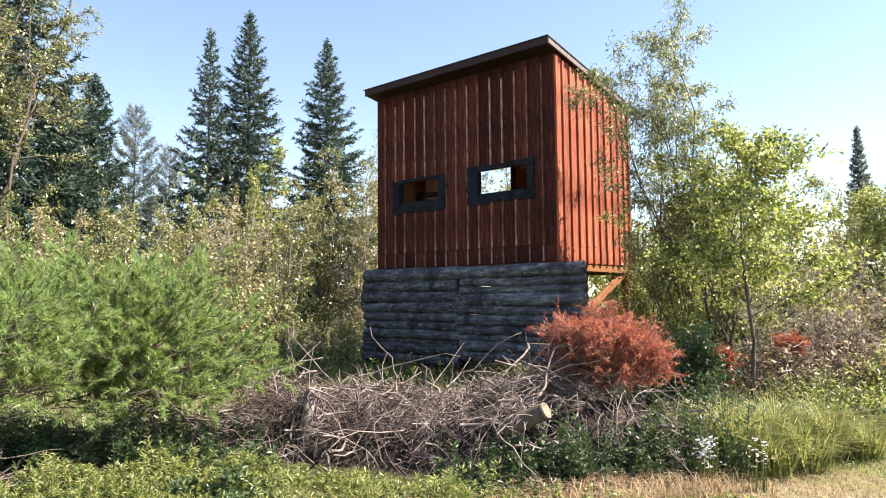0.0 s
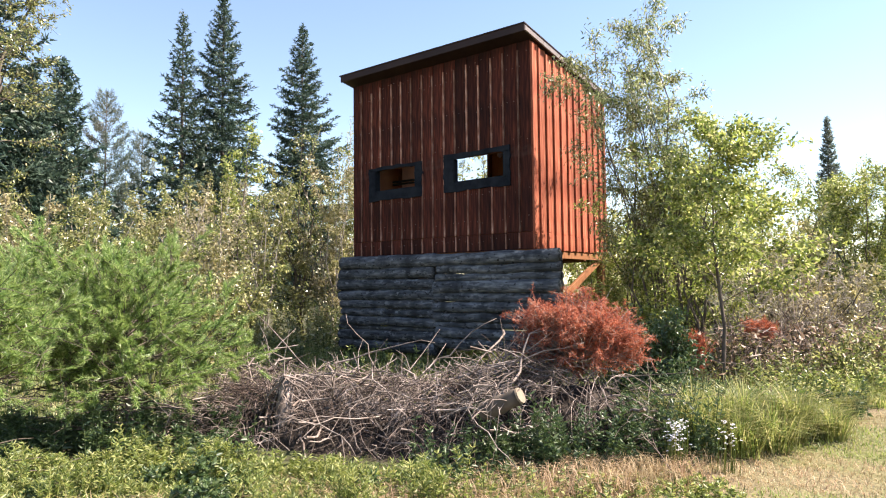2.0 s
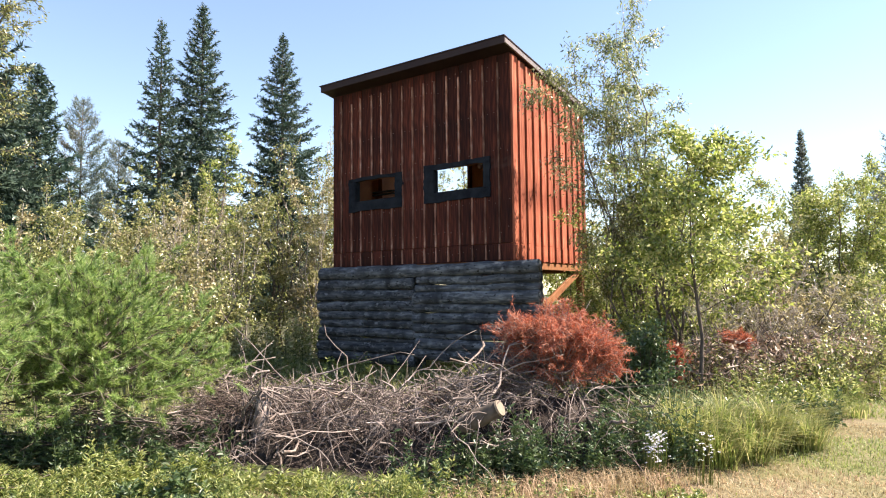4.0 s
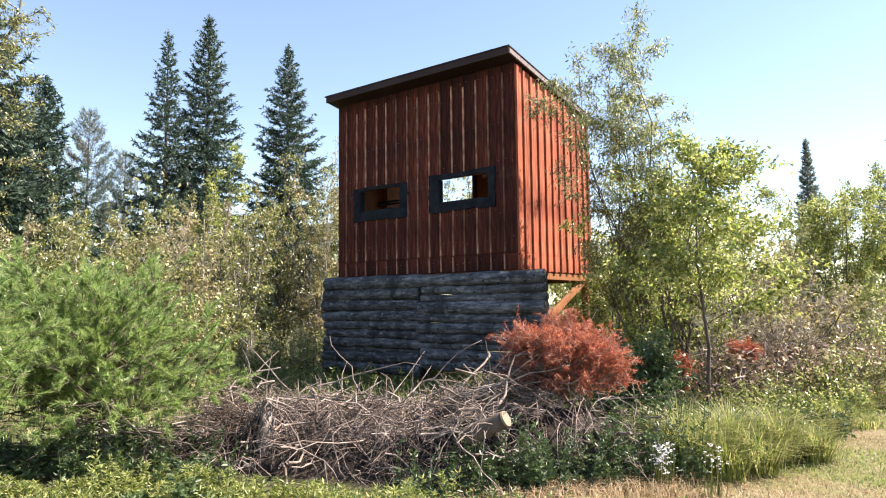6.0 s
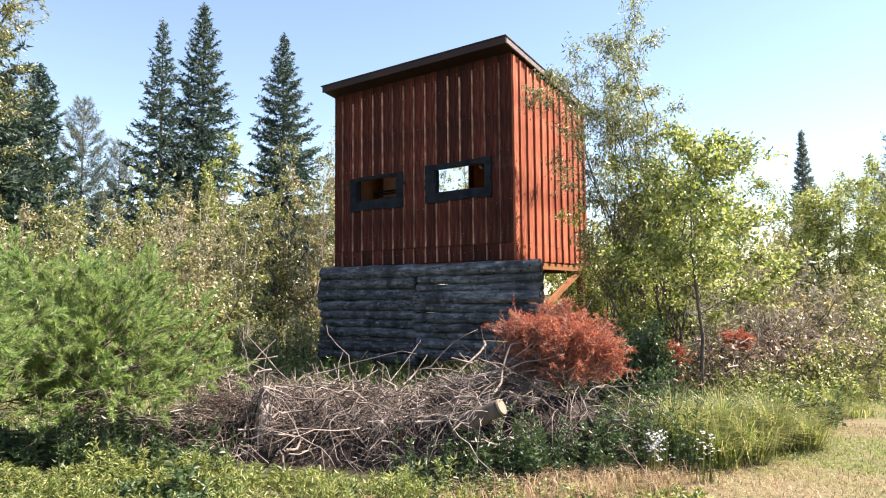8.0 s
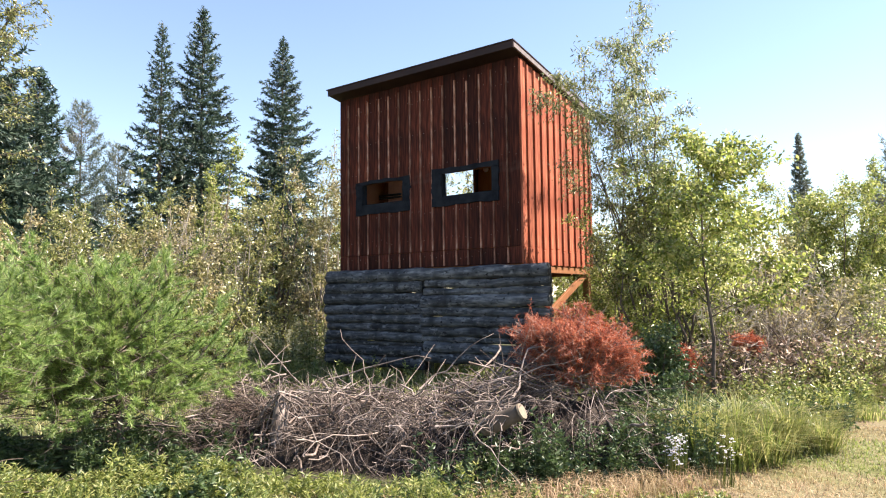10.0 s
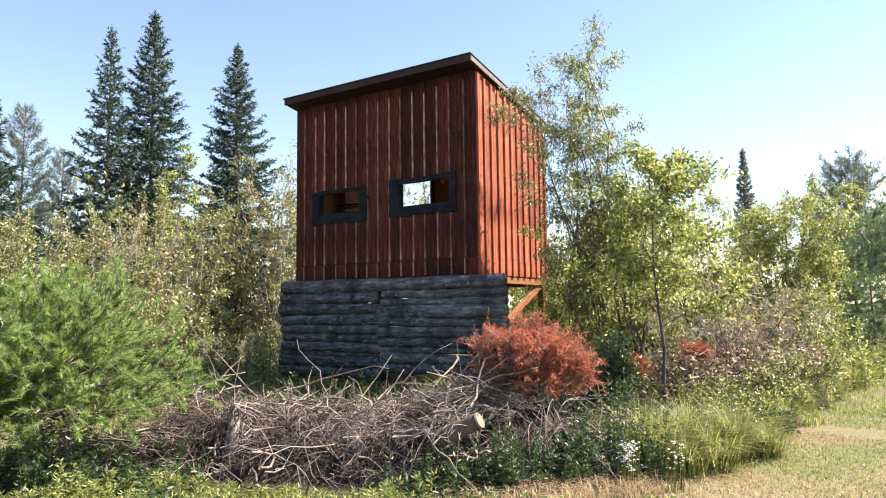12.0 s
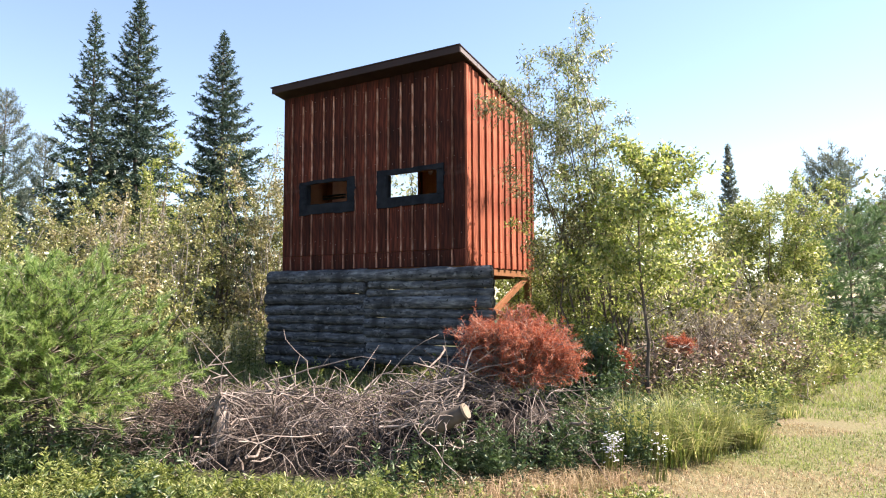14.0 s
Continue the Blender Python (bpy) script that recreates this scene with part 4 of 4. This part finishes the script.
soft_pine("white_pine", "bushy young pine with soft bright green needles", (1.95, -4.75), 1.15, 0.95, 45, 3900, 29, needle=0.047, thin=0.0041, crown_base=0.4)
soft_pine("white_pine", "small pine with soft green needles on a thin trunk", (2.75, -5.62), 1.0, 0.72, 42, 2000, 34, needle=0.05, crown_base=0.55, thin=0.0042)
soft_pine("white_pine", "bushy young pine with soft green needles", (1.3, -5.5), 1.15, 1.0, 43, 2900, 29, needle=0.05, thin=0.0042, crown_base=0.3)
leafy("bush", "dense dark green bush beside the brush", "shrub", (4.95, -1.3), 0.9, 0.32, 9, 7500, 0.045, M_DARKWEED, 44, 0.03, 10, 3, 0.34, r0=0.012)
for k, (x, y, h, r) in enumerate(((6.4, 6.3, 1.8, 0.95), (7.05, 7.4, 2.4, 1.2), (7.9, 8.4, 2.7, 1.35), (7.4, 10.2, 2.8, 1.5))):
    soft_pine("pine", "blue-green young pine at the clearing's edge", (x, y), h, r, 50 + k, 800, 24, needle=0.11, material=M_BLUEPINE, thin=0.010, whorls=9)

# ---- tall conifers ----
spruce("spruce", "tall slender dark green spruce with a sparse crown", (-17.1, 7.2), 11.9, 2.3, 61, group="tall spruces", sparse=0.8, rate=30, taper=0.85)
spruce("spruce", "tall slender dark green spruce", (-17.1, 9.1), 13.2, 2.75, 62, group="tall spruces", rate=33)
spruce("spruce", "tall dense dark green spruce", (-16.0, 12.2), 12.6, 3.3, 63, group="tall spruces", rate=34, taper=0.9)
spruce("spruce", "dark green spruce among the brush", (-11.5, 0.5), 7.1, 2.0, 64, rate=44)
spruce("spruce", "dark spruce half hidden by leaves", (-8.2, -2.4), 8.6, 2.8, 65, rate=36)
spruce("spruce", "dark spruce half hidden by leaves", (-9.5, -1.0), 6.0, 1.9, 66, rate=46)
spruce("spruce", "dark spruce half hidden by leaves", (-7.0, -4.2), 9.5, 2.9, 67, rate=36)
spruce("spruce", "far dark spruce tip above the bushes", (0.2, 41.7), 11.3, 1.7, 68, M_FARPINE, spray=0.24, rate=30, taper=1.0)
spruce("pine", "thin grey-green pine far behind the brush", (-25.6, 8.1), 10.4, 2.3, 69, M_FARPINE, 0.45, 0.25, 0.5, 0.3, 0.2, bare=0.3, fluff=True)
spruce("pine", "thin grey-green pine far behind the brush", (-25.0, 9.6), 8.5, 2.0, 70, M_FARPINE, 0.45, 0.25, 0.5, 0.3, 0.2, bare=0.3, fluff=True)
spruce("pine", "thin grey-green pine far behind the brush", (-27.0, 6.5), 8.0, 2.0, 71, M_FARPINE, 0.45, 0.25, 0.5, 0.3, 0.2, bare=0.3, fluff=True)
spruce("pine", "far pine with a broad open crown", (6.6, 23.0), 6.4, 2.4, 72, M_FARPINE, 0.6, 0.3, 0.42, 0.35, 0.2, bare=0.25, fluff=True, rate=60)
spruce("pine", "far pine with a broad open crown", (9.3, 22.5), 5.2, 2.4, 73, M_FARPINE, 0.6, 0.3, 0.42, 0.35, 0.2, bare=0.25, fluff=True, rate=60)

# ---- brush behind and beside the cabin ----
SHRUBS = ((-2.6, -4.6, 2.5), (-2.3, -3.7, 2.3), (-3.1, -3.1, 2.3), (-3.3, -2.3, 2.3), (-3.9, -1.6, 2.5), (-3.4, -0.9, 2.8), (-3.6, 0.0, 3.1),
          (-2.6, 0.3, 2.9), (-2.9, 1.3, 3.7), (-2.0, 1.4, 3.5), (-4.4, -3.4, 2.9), (-5.0, -1.8, 3.0), (-5.2, -0.2, 3.2),
          (-6.0, 2.0, 3.6), (-2.4, 2.4, 3.3), (-2.0, 2.0, 3.4), (0.25, -2.35, 1.35), (-0.35, -2.3, 1.7), (-0.95, -2.5, 1.9), (-0.2, -3.0, 1.2))
for k, (x, y, h) in enumerate(SHRUBS):
    leafy("shrub", "many-stemmed shrub with dull olive and tan leaves", "shrub", (x, y), h, 0.8, 6, 4700, 0.06, M_TAN if k % 4 == 1 else M_OLIVE, 100 + k,
          0.06, 10, 3, 0.62, rise=(0.4, 1.1), r0=0.017, bark=M_PALEBARK if k % 2 else M_BARK, group="brush thicket")
for k, (x, y, h) in enumerate(((-2.6, 1.9, 2.9), (-2.4, -1.0, 2.6), (-3.2, 0.7, 2.9))):
    leafy("shrub", "half-bare shrub of pale twigs with few tan leaves", "shrub", (x, y), h, 0.7, 12, 1500, 0.05, M_TAN, 190 + k, 0.1, 14, 6, 0.5, rise=(0.5, 1.2),
          r0=0.013, bark=M_PALEBARK, group="half-bare shrubs")
leafy("young_tree", "young tree with yellow-green leaves above the brush", "tree", (-4.0, 0.7), 4.35, 0.4, 2, 2600, 0.075, M_YELLOW, 131, 0.3, 14, 4, 0.8)
leafy("young_tree", "thin young tree with sparse pale leaves", "tree", (-2.6, 2.5), 4.6, 0.4, 3, 1100, 0.05, M_OLIVE, 132, 0.4, 12, 3, 0.6, bark=M_PALEBARK)
leafy("young_tree", "thin young tree with sparse pale leaves", "tree", (-2.9, 1.5), 4.2, 0.3, 3, 1800, 0.06, M_OLIVE, 133, 0.3, 12, 3, 0.6)
leafy("young_tree", "young tree with sparse leaves behind the cabin", "tree", (-1.0, 4.6), 4.3, 0.5, 3, 3800, 0.055, M_OLIVE, 136, 0.35, 14, 4, 0.7)
leafy("birch", "birch with hanging yellowing leaves at the wood's edge", "tree", (-4.5, -4.0), 7.4, 0.9, 3, 9000, 0.06, M_OLIVE, 134, 0.55, 22, 6,
      1.9, bark=M_BARK, rise=(0.0, 0.6), r0=0.05, top=0.5)
leafy("birch", "leafy tree at the wood's edge with dull green leaves", "tree", (-6.2, -4.0), 8.6, 1.4, 4, 6000, 0.075, M_OLIVE, 135, 0.5, 18, 5, 1.5, r0=0.08)

# slender trees beside the cabin
leafy("willow", "slender tree with sparse narrow hanging leaves beside the cabin", "tree", (4.4, 0.48), 4.3, 0.55, 10, 22000, 0.052, M_WILLOW, 147, 0.3, 17, 6,
      0.52, lean=(-0.3, -0.25), top=0.12, aspect=0.3, droop=0.9, rise=(0.1, 0.9), r0=0.017)
leafy("willow", "bushy tree with yellow-green leaves beside the cabin", "tree", (4.8, 0.45), 2.85, 0.8, 8, 12500, 0.053, M_YELLOW, 142, 0.15, 12, 4, 0.7, aspect=0.42,
      r0=0.02, top=0.4)
leafy("willow", "low bushy tree with yellow-green leaves at the cabin's corner", "tree", (4.0, 0.95), 2.4, 0.6, 8, 9000, 0.052, M_YELLOW, 148, 0.1, 12, 4, 0.55,
      aspect=0.4, r0=0.016, top=0.4)
leafy("cherry", "small tree on one thin trunk with yellow-green leaves", "tree", (5.35, -0.62), 2.6, 0.1, 1, 10000, 0.05, M_YELLOW, 143, 0.36, 36, 6, 0.95,
      aspect=0.5, r0=0.022, rise=(0.25, 0.9), top=0.5)
leafy("willow", "round bushy willow with light green leaves", "tree", (5.85, 5.0), 3.0, 1.05, 11, 34000, 0.055, M_YELLOW, 144, 0.15, 13, 5, 0.85, aspect=0.38, r0=0.022, top=0.3)
for k, (x, y, h, mt) in enumerate(((3.9, 2.2, 2.5, M_YELLOW), (5.0, 2.6, 2.1, M_OLIVE), (4.3, 4.2, 2.7, M_GREEN), (5.2, 3.4, 1.9, M_TAN), (6.0, 3.6, 1.4, M_OLIVE),
                                   (3.2, 4.6, 3.0, M_OLIVE), (2.0, 4.5, 1.8, M_OLIVE), (0.4, 4.6, 3.3, M_OLIVE),
                                   (2.55, 2.7, 2.0, M_GREEN), (3.0, 2.3, 1.7, M_YELLOW), (3.4, 3.0, 2.3, M_GREEN), (5.7, 1.8, 1.3, M_TAN))):
    leafy("shrub", "leafy shrub with thin stems in the thicket", "shrub", (x, y), h, 0.75, 7, 5200, 0.054, mt, 160 + k, 0.06, 10, 3, 0.6, r0=0.018,
          group="thicket beside the cabin")

for k, (x, y, h) in enumerate(((5.75, 1.0, 1.2), (6.0, 2.3, 1.4), (5.5, 1.7, 1.7), (6.25, 3.1, 1.3), (5.2, 0.5, 1.3))):
    leafy("shrub", "half-bare shrub of pale twigs with few tan leaves", "shrub", (x, y), h, 0.5, 12, 450, 0.045, M_TAN, 200 + k, 0.1, 12, 6, 0.4, rise=(0.4, 1.2),
          r0=0.011, bark=M_PALEBARK, group="half-bare shrubs")

# bare dead brush beside the trail
rd = np.random.default_rng(77)
dead = thing("dead_brush", foot(5.8, 0.9), "tangle of bare dead stems and dry leaves", "brush pile")
tb = Tubes()
for k in range(700):
    u = rd.uniform(0, 1)
    x, y = 5.3 + 0.85 * u + rd.normal(0, 0.25), -0.1 + 1.8 * u + rd.normal(0, 0.4)
    p = np.array([x, y, float(ground_z(x, y)) + rd.uniform(0.02, 0.62)])
    tb.add(stick_line(rd, p, rd.uniform(0.2, 0.9), 5, 0.7), rd.uniform(0.002, 0.006) * np.linspace(1, 0.4, 5), 4)
part("stem_tangle", tb.mesh("stem_tangle"), M_STICK, dead, kind="stuff")
n = 3600
u = rd.uniform(0, 1, n)
x, y = 5.3 + 0.85 * u + rd.normal(0, 0.3, n), -0.1 + 1.8 * u + rd.normal(0, 0.45, n)
part("dry_leaves", leaf_mesh("dry_leaves", np.stack([x, y, ground_z(x, y) + rd.uniform(0.05, 0.65, n)], 1), rd.normal(size=(n, 3)),
                             rd.uniform(0.03, 0.07, n), 0.5, rd), M_DEADLEAF, dead, kind="stuff")

# far woods that close the clearing
rw = np.random.default_rng(88)
n = 30000
a = rw.uniform(-2.2, 0.75, n)
r = rw.uniform(24, 48, n)
x, y = 7 + r * np.sin(a), -7 + r * np.cos(a)
hh = (3.0 + 1.2 * np.sin(a * 17) + 0.9 * np.sin(a * 41 + 1) + 0.05 * r)
z = ground_z(x, y) + hh * rw.beta(1.6, 1.3, n)
whole("far_woods", leaf_mesh("far_woods", np.stack([x, y, z], 1), rw.normal(size=(n, 3)), rw.uniform(0.14, 0.3, n), 0.5, rw), M_OLIVE,
      "far low woods round the clearing", "woods", kind="stuff")


# ---- weeds and grass ----
def weeds(name, label, xy, heights, leaves, leaf, aspect, material, seed, up=0.55):
    """Upright leafy stems, leaves all the way up, taller in clumps."""
    rng = np.random.default_rng(seed)
    heights = heights * (0.75 + 0.45 * np.sin(3.1 * xy[:, 0] + 1.3 * np.sin(2.7 * xy[:, 1])) * np.sin(2.9 * xy[:, 1] + seed))
    ob = thing(name, (float(xy[:, 0].mean()), float(xy[:, 1].mean()), float(ground_z(*xy.mean(0)))), label, "weeds", kind="stuff")
    n = len(xy)
    base = np.stack([xy[:, 0], xy[:, 1], ground_z(xy[:, 0], xy[:, 1])], 1)
    lean = rng.normal(0, 0.16, (n, 3)) * heights[:, None] * np.array([1, 1, 0])
    tb = Tubes()
    for p, h, l in zip(base, heights, lean):
        tb.add(np.stack([p, p + l * 0.35 + np.array([0, 0, h * 0.55]), p + l + np.array([0, 0, h])]), [0.004, 0.003, 0.0015], 3)
    part("stems", tb.mesh("stems"), material, ob, kind="stuff")
    i = np.repeat(np.arange(n), leaves)
    u = rng.uniform(0.12, 1.0, len(i))
    pos = base[i] + lean[i] * (u ** 1.5)[:, None] + np.array([0, 0, 1.0]) * (heights[i] * u)[:, None]
    a = rng.uniform(0, 2 * np.pi, len(i))
    way = np.stack([np.cos(a), np.sin(a), rng.normal(up - 0.5 + 0.5 * u, 0.35)], 1)
    part("leaves", leaf_mesh("leaves", pos, way, leaf * rng.uniform(0.6, 1.2, len(i)) * (1.1 - 0.4 * u), aspect, rng), material, ob, kind="stuff")
    return ob


def clumped(rng, clumps, per, a, b, width, radius, lo, hi):
    """Stems in tufts along a strip: tall in the middle of each tuft, short at its rim."""
    c = np.repeat(strip(rng, clumps, a, b, width), per, 0)
    off = rng.normal(0, radius, c.shape)
    far = np.linalg.norm(off, axis=1) / radius
    tall = np.repeat(rng.uniform(lo, hi, clumps), per)
    return c + off, tall * np.clip(1.15 - 0.32 * far, 0.3, 1.1) * rng.uniform(0.8, 1.15, len(c))


def strip(rng, n, a, b, width):
    """Places scattered along a strip of ground."""
    u = rng.uniform(0, 1, n)[:, None]
    a, b = np.array(a), np.array(b)
    d = unit(b - a)
    return a + (b - a) * u + np.array([-d[1], d[0]]) * rng.uniform(-width, width, (n, 1))


rg = np.random.default_rng(91)
weeds("leafy_weeds", "bank of leafy yellow-green weeds along the trail", *clumped(rg, 60, 17, (2.5, -6.3), (5.05, -4.4), 0.5, 0.09, 0.14, 0.34), 46, 0.046,
      0.2, M_WEED, 92, 0.8)
weeds("dark_weeds", "darker broad-leaved weeds between the tufts", *clumped(rg, 22, 16, (2.6, -6.2), (5.0, -4.4), 0.5, 0.08, 0.1, 0.24), 26, 0.055,
      0.45, M_DARKWEED, 112)
weeds("leafy_weeds", "green weeds growing below the young pines", *clumped(rg, 18, 16, (1.6, -6.0), (4.2, -4.2), 0.25, 0.08, 0.08, 0.22), 46, 0.055,
      0.2, M_WEED, 93)
weeds("dark_weeds", "dark green leafy weeds beside the brush, shade put into their tone", strip(rg, 260, (4.7, -4.0), (5.7, -2.45), 0.28), rg.uniform(0.12, 0.46, 260), 26,
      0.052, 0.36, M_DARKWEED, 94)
weeds("leafy_weeds", "mixed weeds in front of the dead brush", strip(rg, 420, (5.6, -1.6), (6.35, 2.8), 0.35), rg.uniform(0.15, 0.5, 420), 26, 0.055, 0.35,
      M_OLIVE, 95)
# Dark leaves here paint the shade under the pines.
weeds("dark_weeds", "undergrowth below the young pines, shade put into its dark leaves", strip(rg, 520, (0.6, -5.4), (3.3, -3.9), 0.7), rg.uniform(0.1, 0.35, 520), 22, 0.06, 0.35,
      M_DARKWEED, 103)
weeds("dry_weeds", "drying olive weeds among the dead brush", strip(rg, 380, (5.3, -0.4), (6.2, 2.4), 0.5), rg.uniform(0.25, 0.75, 380), 30, 0.045, 0.35, M_OLIVE, 104)
weeds("leafy_weeds", "green undergrowth below the cabin", strip(rg, 420, (-1.5, -1.6), (4.2, 0.9), 1.3), rg.uniform(0.15, 0.36, 420), 18, 0.07, 0.4, M_WEED, 96)
weeds("leafy_weeds", "tall weeds beside the far trail", strip(rg, 260, (6.5, 2.8), (7.2, 9.0), 0.45), rg.uniform(0.25, 0.6, 260), 18, 0.09, 0.35, M_WEED, 97)


def grass(name, label, xy, lo, hi, width, lean, material, seed):
    rng = np.random.default_rng(seed)
    n = len(xy)
    pos = np.stack([xy[:, 0], xy[:, 1], ground_z(xy[:, 0], xy[:, 1]) - 0.005], 1)
    me = blade_mesh(name, pos, rng.uniform(lo, hi, n), np.full(n, width) * rng.uniform(0.6, 1.3, n), np.abs(rng.normal(lean, 0.35, n)), rng)
    return whole(name, me, material, label, "grass", kind="stuff")


def clump(rng, n, cx, cy, sx, sy):
    return np.stack([rng.normal(cx, sx, n), rng.normal(cy, sy, n)], 1)


def tussock(cx, cy, blades, hi, seed):
    """A clump of long blades that arch outwards from one crown."""
    rng = np.random.default_rng(seed)
    a = rng.uniform(0, 2 * np.pi, blades)
    r = np.abs(rng.normal(0, 0.06, blades))
    x, y = cx + r * np.cos(a), cy + r * np.sin(a)
    me = blade_mesh("tall_grass", np.stack([x, y, ground_z(x, y) - 0.01], 1), rng.uniform(0.45, 1, blades) * hi, np.full(blades, 0.0075),
                    np.abs(rng.normal(0.7, 0.35, blades)), rng, a + rng.normal(0, 0.5, blades))
    whole("grass_tussock", me, M_GRASS, "arching tussock of long green grass", "grass", "grass tussocks", "stuff")


for k, (x, y, h) in enumerate(((5.68, -2.42, 0.42), (5.75, -2.2, 0.42), (5.6, -2.2, 0.46), (5.92, -2.35, 0.3), (5.85, -1.95, 0.48), (6.05, -2.05, 0.38), (6.1, -1.7, 0.42),
                               (5.95, -1.6, 0.36), (6.3, -1.5, 0.26), (6.2, -1.0, 0.26), (6.1, -1.4, 0.24), (6.25, -0.6, 0.24),
                               (6.3, -0.2, 0.26), (6.35, 0.5, 0.26), (6.45, 1.2, 0.3), (6.55, 1.9, 0.3), (6.75, 2.8, 0.34), (6.9, 3.8, 0.34))):
    tussock(x, y, 480, 1.2 * h, 300 + k)
grass("dry_grass", "tuft of dry straw-coloured grass", np.concatenate([strip(rg, 3600, (4.4, -4.9), (5.6, -3.3), 0.3), clump(rg, 1500, 5.55, -3.15, 0.2, 0.18)]),
      0.05, 0.2, 0.004, 0.95, M_STRAW, 99)
for k in range(26):
    u = k / 25
    tussock(5.72 + 0.6 * u + rg.normal(0, 0.08), -2.35 + 2.3 * u + rg.normal(0, 0.12), 150, rg.uniform(0.1, 0.24), 340 + k)
weeds("leafy_weeds", "leafy weeds along the edge of the trail", strip(rg, 460, (5.85, -1.9), (6.45, 2.6), 0.3), rg.uniform(0.14, 0.42, 460), 26, 0.06, 0.36, M_GREEN, 108)
# Dark leaf colour also carries the shade that the bough throws.
weeds("dark_weeds", "dark leafy weeds under the dead bough, also darkened for its shade", strip(rg, 210, (5.0, -3.5), (5.62, -2.5), 0.2), rg.uniform(0.2, 0.55, 210), 28, 0.055, 0.32, M_DARKWEED, 109)
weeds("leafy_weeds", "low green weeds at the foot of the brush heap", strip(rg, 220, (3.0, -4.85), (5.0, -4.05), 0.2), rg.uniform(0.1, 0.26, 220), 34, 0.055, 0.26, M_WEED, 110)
weeds("dark_weeds", "weeds behind the tall grass, shade put into their leaf colour", strip(rg, 300, (5.25, -2.3), (6.2, -0.5), 0.3), rg.uniform(0.2, 0.5, 300), 28, 0.055, 0.4, M_DARKWEED, 111)
for k, (x, y, h, mt) in enumerate(((6.4, 1.3, 0.7, M_OLIVE), (6.5, 2.2, 0.95, M_GREEN), (6.2, 0.45, 0.6, M_OLIVE), (6.7, 3.6, 0.95, M_GREEN), (6.0, 0.95, 0.75, M_OLIVE))):
    leafy("sapling", "low leafy sapling beside the dead brush", "shrub", (x, y), h, 0.3, 6, 1300, 0.045, mt, 180 + k, 0.1, 7, 3, 0.3, r0=0.008,
          group="saplings beside the trail")
weeds("low_weeds", "low green weeds in the dry grass", strip(rg, 420, (4.5, -4.95), (6.0, -3.1), 0.35), rg.uniform(0.04, 0.16, 420), 16, 0.04, 0.4, M_WEED, 105)
weeds("undergrowth", "olive undergrowth below the thicket", strip(rg, 900, (-3.8, -4.4), (-0.6, 1.6), 1.3), rg.uniform(0.4, 1.0, 900), 24, 0.07, 0.42, M_OLIVE, 106)
weeds("undergrowth", "green undergrowth beside the cabin", strip(rg, 700, (3.4, 0.9), (6.4, 5.8), 1.3), rg.uniform(0.3, 0.8, 700), 18, 0.06, 0.4, M_OLIVE, 107)
def patchy(rng, xy, keep):
    """Thins places out in drifts, so that the turf grows in patches."""
    f = np.sin(2.9 * xy[:, 0] + 1.6 * np.sin(3.1 * xy[:, 1])) + np.sin(3.7 * xy[:, 1] + 1.7 * np.sin(2.3 * xy[:, 0])) + rng.normal(0, 0.45, len(xy))
    return xy[f * keep > 0.0]


grass("lane_grass", "short green grass of the trail", patchy(rg, strip(rg, 70000, (4.4, -5.6), (7.4, 1.5), 1.5), 1), 0.012, 0.05, 0.005, 0.9, M_LANE, 100)
grass("lane_rim_grass", "straw-coloured grass at the rim of the weeds", strip(rg, 5500, (3.2, -6.2), (5.5, -4.2), 0.3), 0.04, 0.17, 0.004, 0.9, M_STRAW, 113)
grass("lane_straw", "short dry grass of the trail", patchy(rg, strip(rg, 38000, (5.2, -5.2), (7.0, -0.6), 1.2), -1), 0.01, 0.045, 0.0045, 0.9, M_STRAW, 101)
grass("meadow_grass", "grass at the clearing's edge", np.concatenate([strip(rg, 5000, (7.4, 9.0), (9.5, 18.0), 2.2), strip(rg, 9000, (-1.5, -4.0), (4.0, 0.8), 2.2)]),
      0.06, 0.28, 0.007, 0.5, M_GRASS, 102)

grass("lane_grass", "short green grass of the far trail", strip(rg, 18000, (6.95, 0.8), (8.1, 10.0), 0.85), 0.02, 0.09, 0.006, 0.8, M_LANE, 114)

grass("cabin_grass", "bright grass growing under the raised cabin", strip(rg, 7000, (-0.6, 0.6), (3.2, 0.6), 0.6), 0.08, 0.3, 0.008, 0.6, M_GRASS, 115)

# white asters
ra = np.random.default_rng(111)
for cx, cy, k in ((5.72, -2.98, 85), (5.97, -2.84, 26), (5.7, -2.84, 30)):
    ob = thing("aster", foot(cx, cy), "cluster of small pale white asters", "flower", "asters")
    tb = Tubes()
    P, Dn = [], []
    for _ in range(k):
        x, y = cx + ra.normal(0, 0.028), cy + ra.normal(0, 0.028)
        z = float(ground_z(x, y))
        h = ra.uniform(0.12, 0.3)
        tb.add([[x, y, z], [x + 0.01, y, z + h * 0.6], [x + 0.015, y - 0.01, z + h]], [0.002, 0.0018, 0.0014], 3)
        tilt = ra.normal(0, 0.25, 2)
        for q in range(9):
            a = 2 * math.pi * q / 9
            P.append((x + 0.015, y - 0.01, z + h))
            Dn.append((math.cos(a), math.sin(a) - 0.1, 0.25 + tilt[0] * math.cos(a) + tilt[1] * math.sin(a)))
    part("stem", tb.mesh("stem"), M_WEED, ob)
    part("petals", leaf_mesh("petals", np.array(P), np.array(Dn), np.full(len(P), 0.0095), 0.7, ra), M_PETAL, ob, kind="stuff")
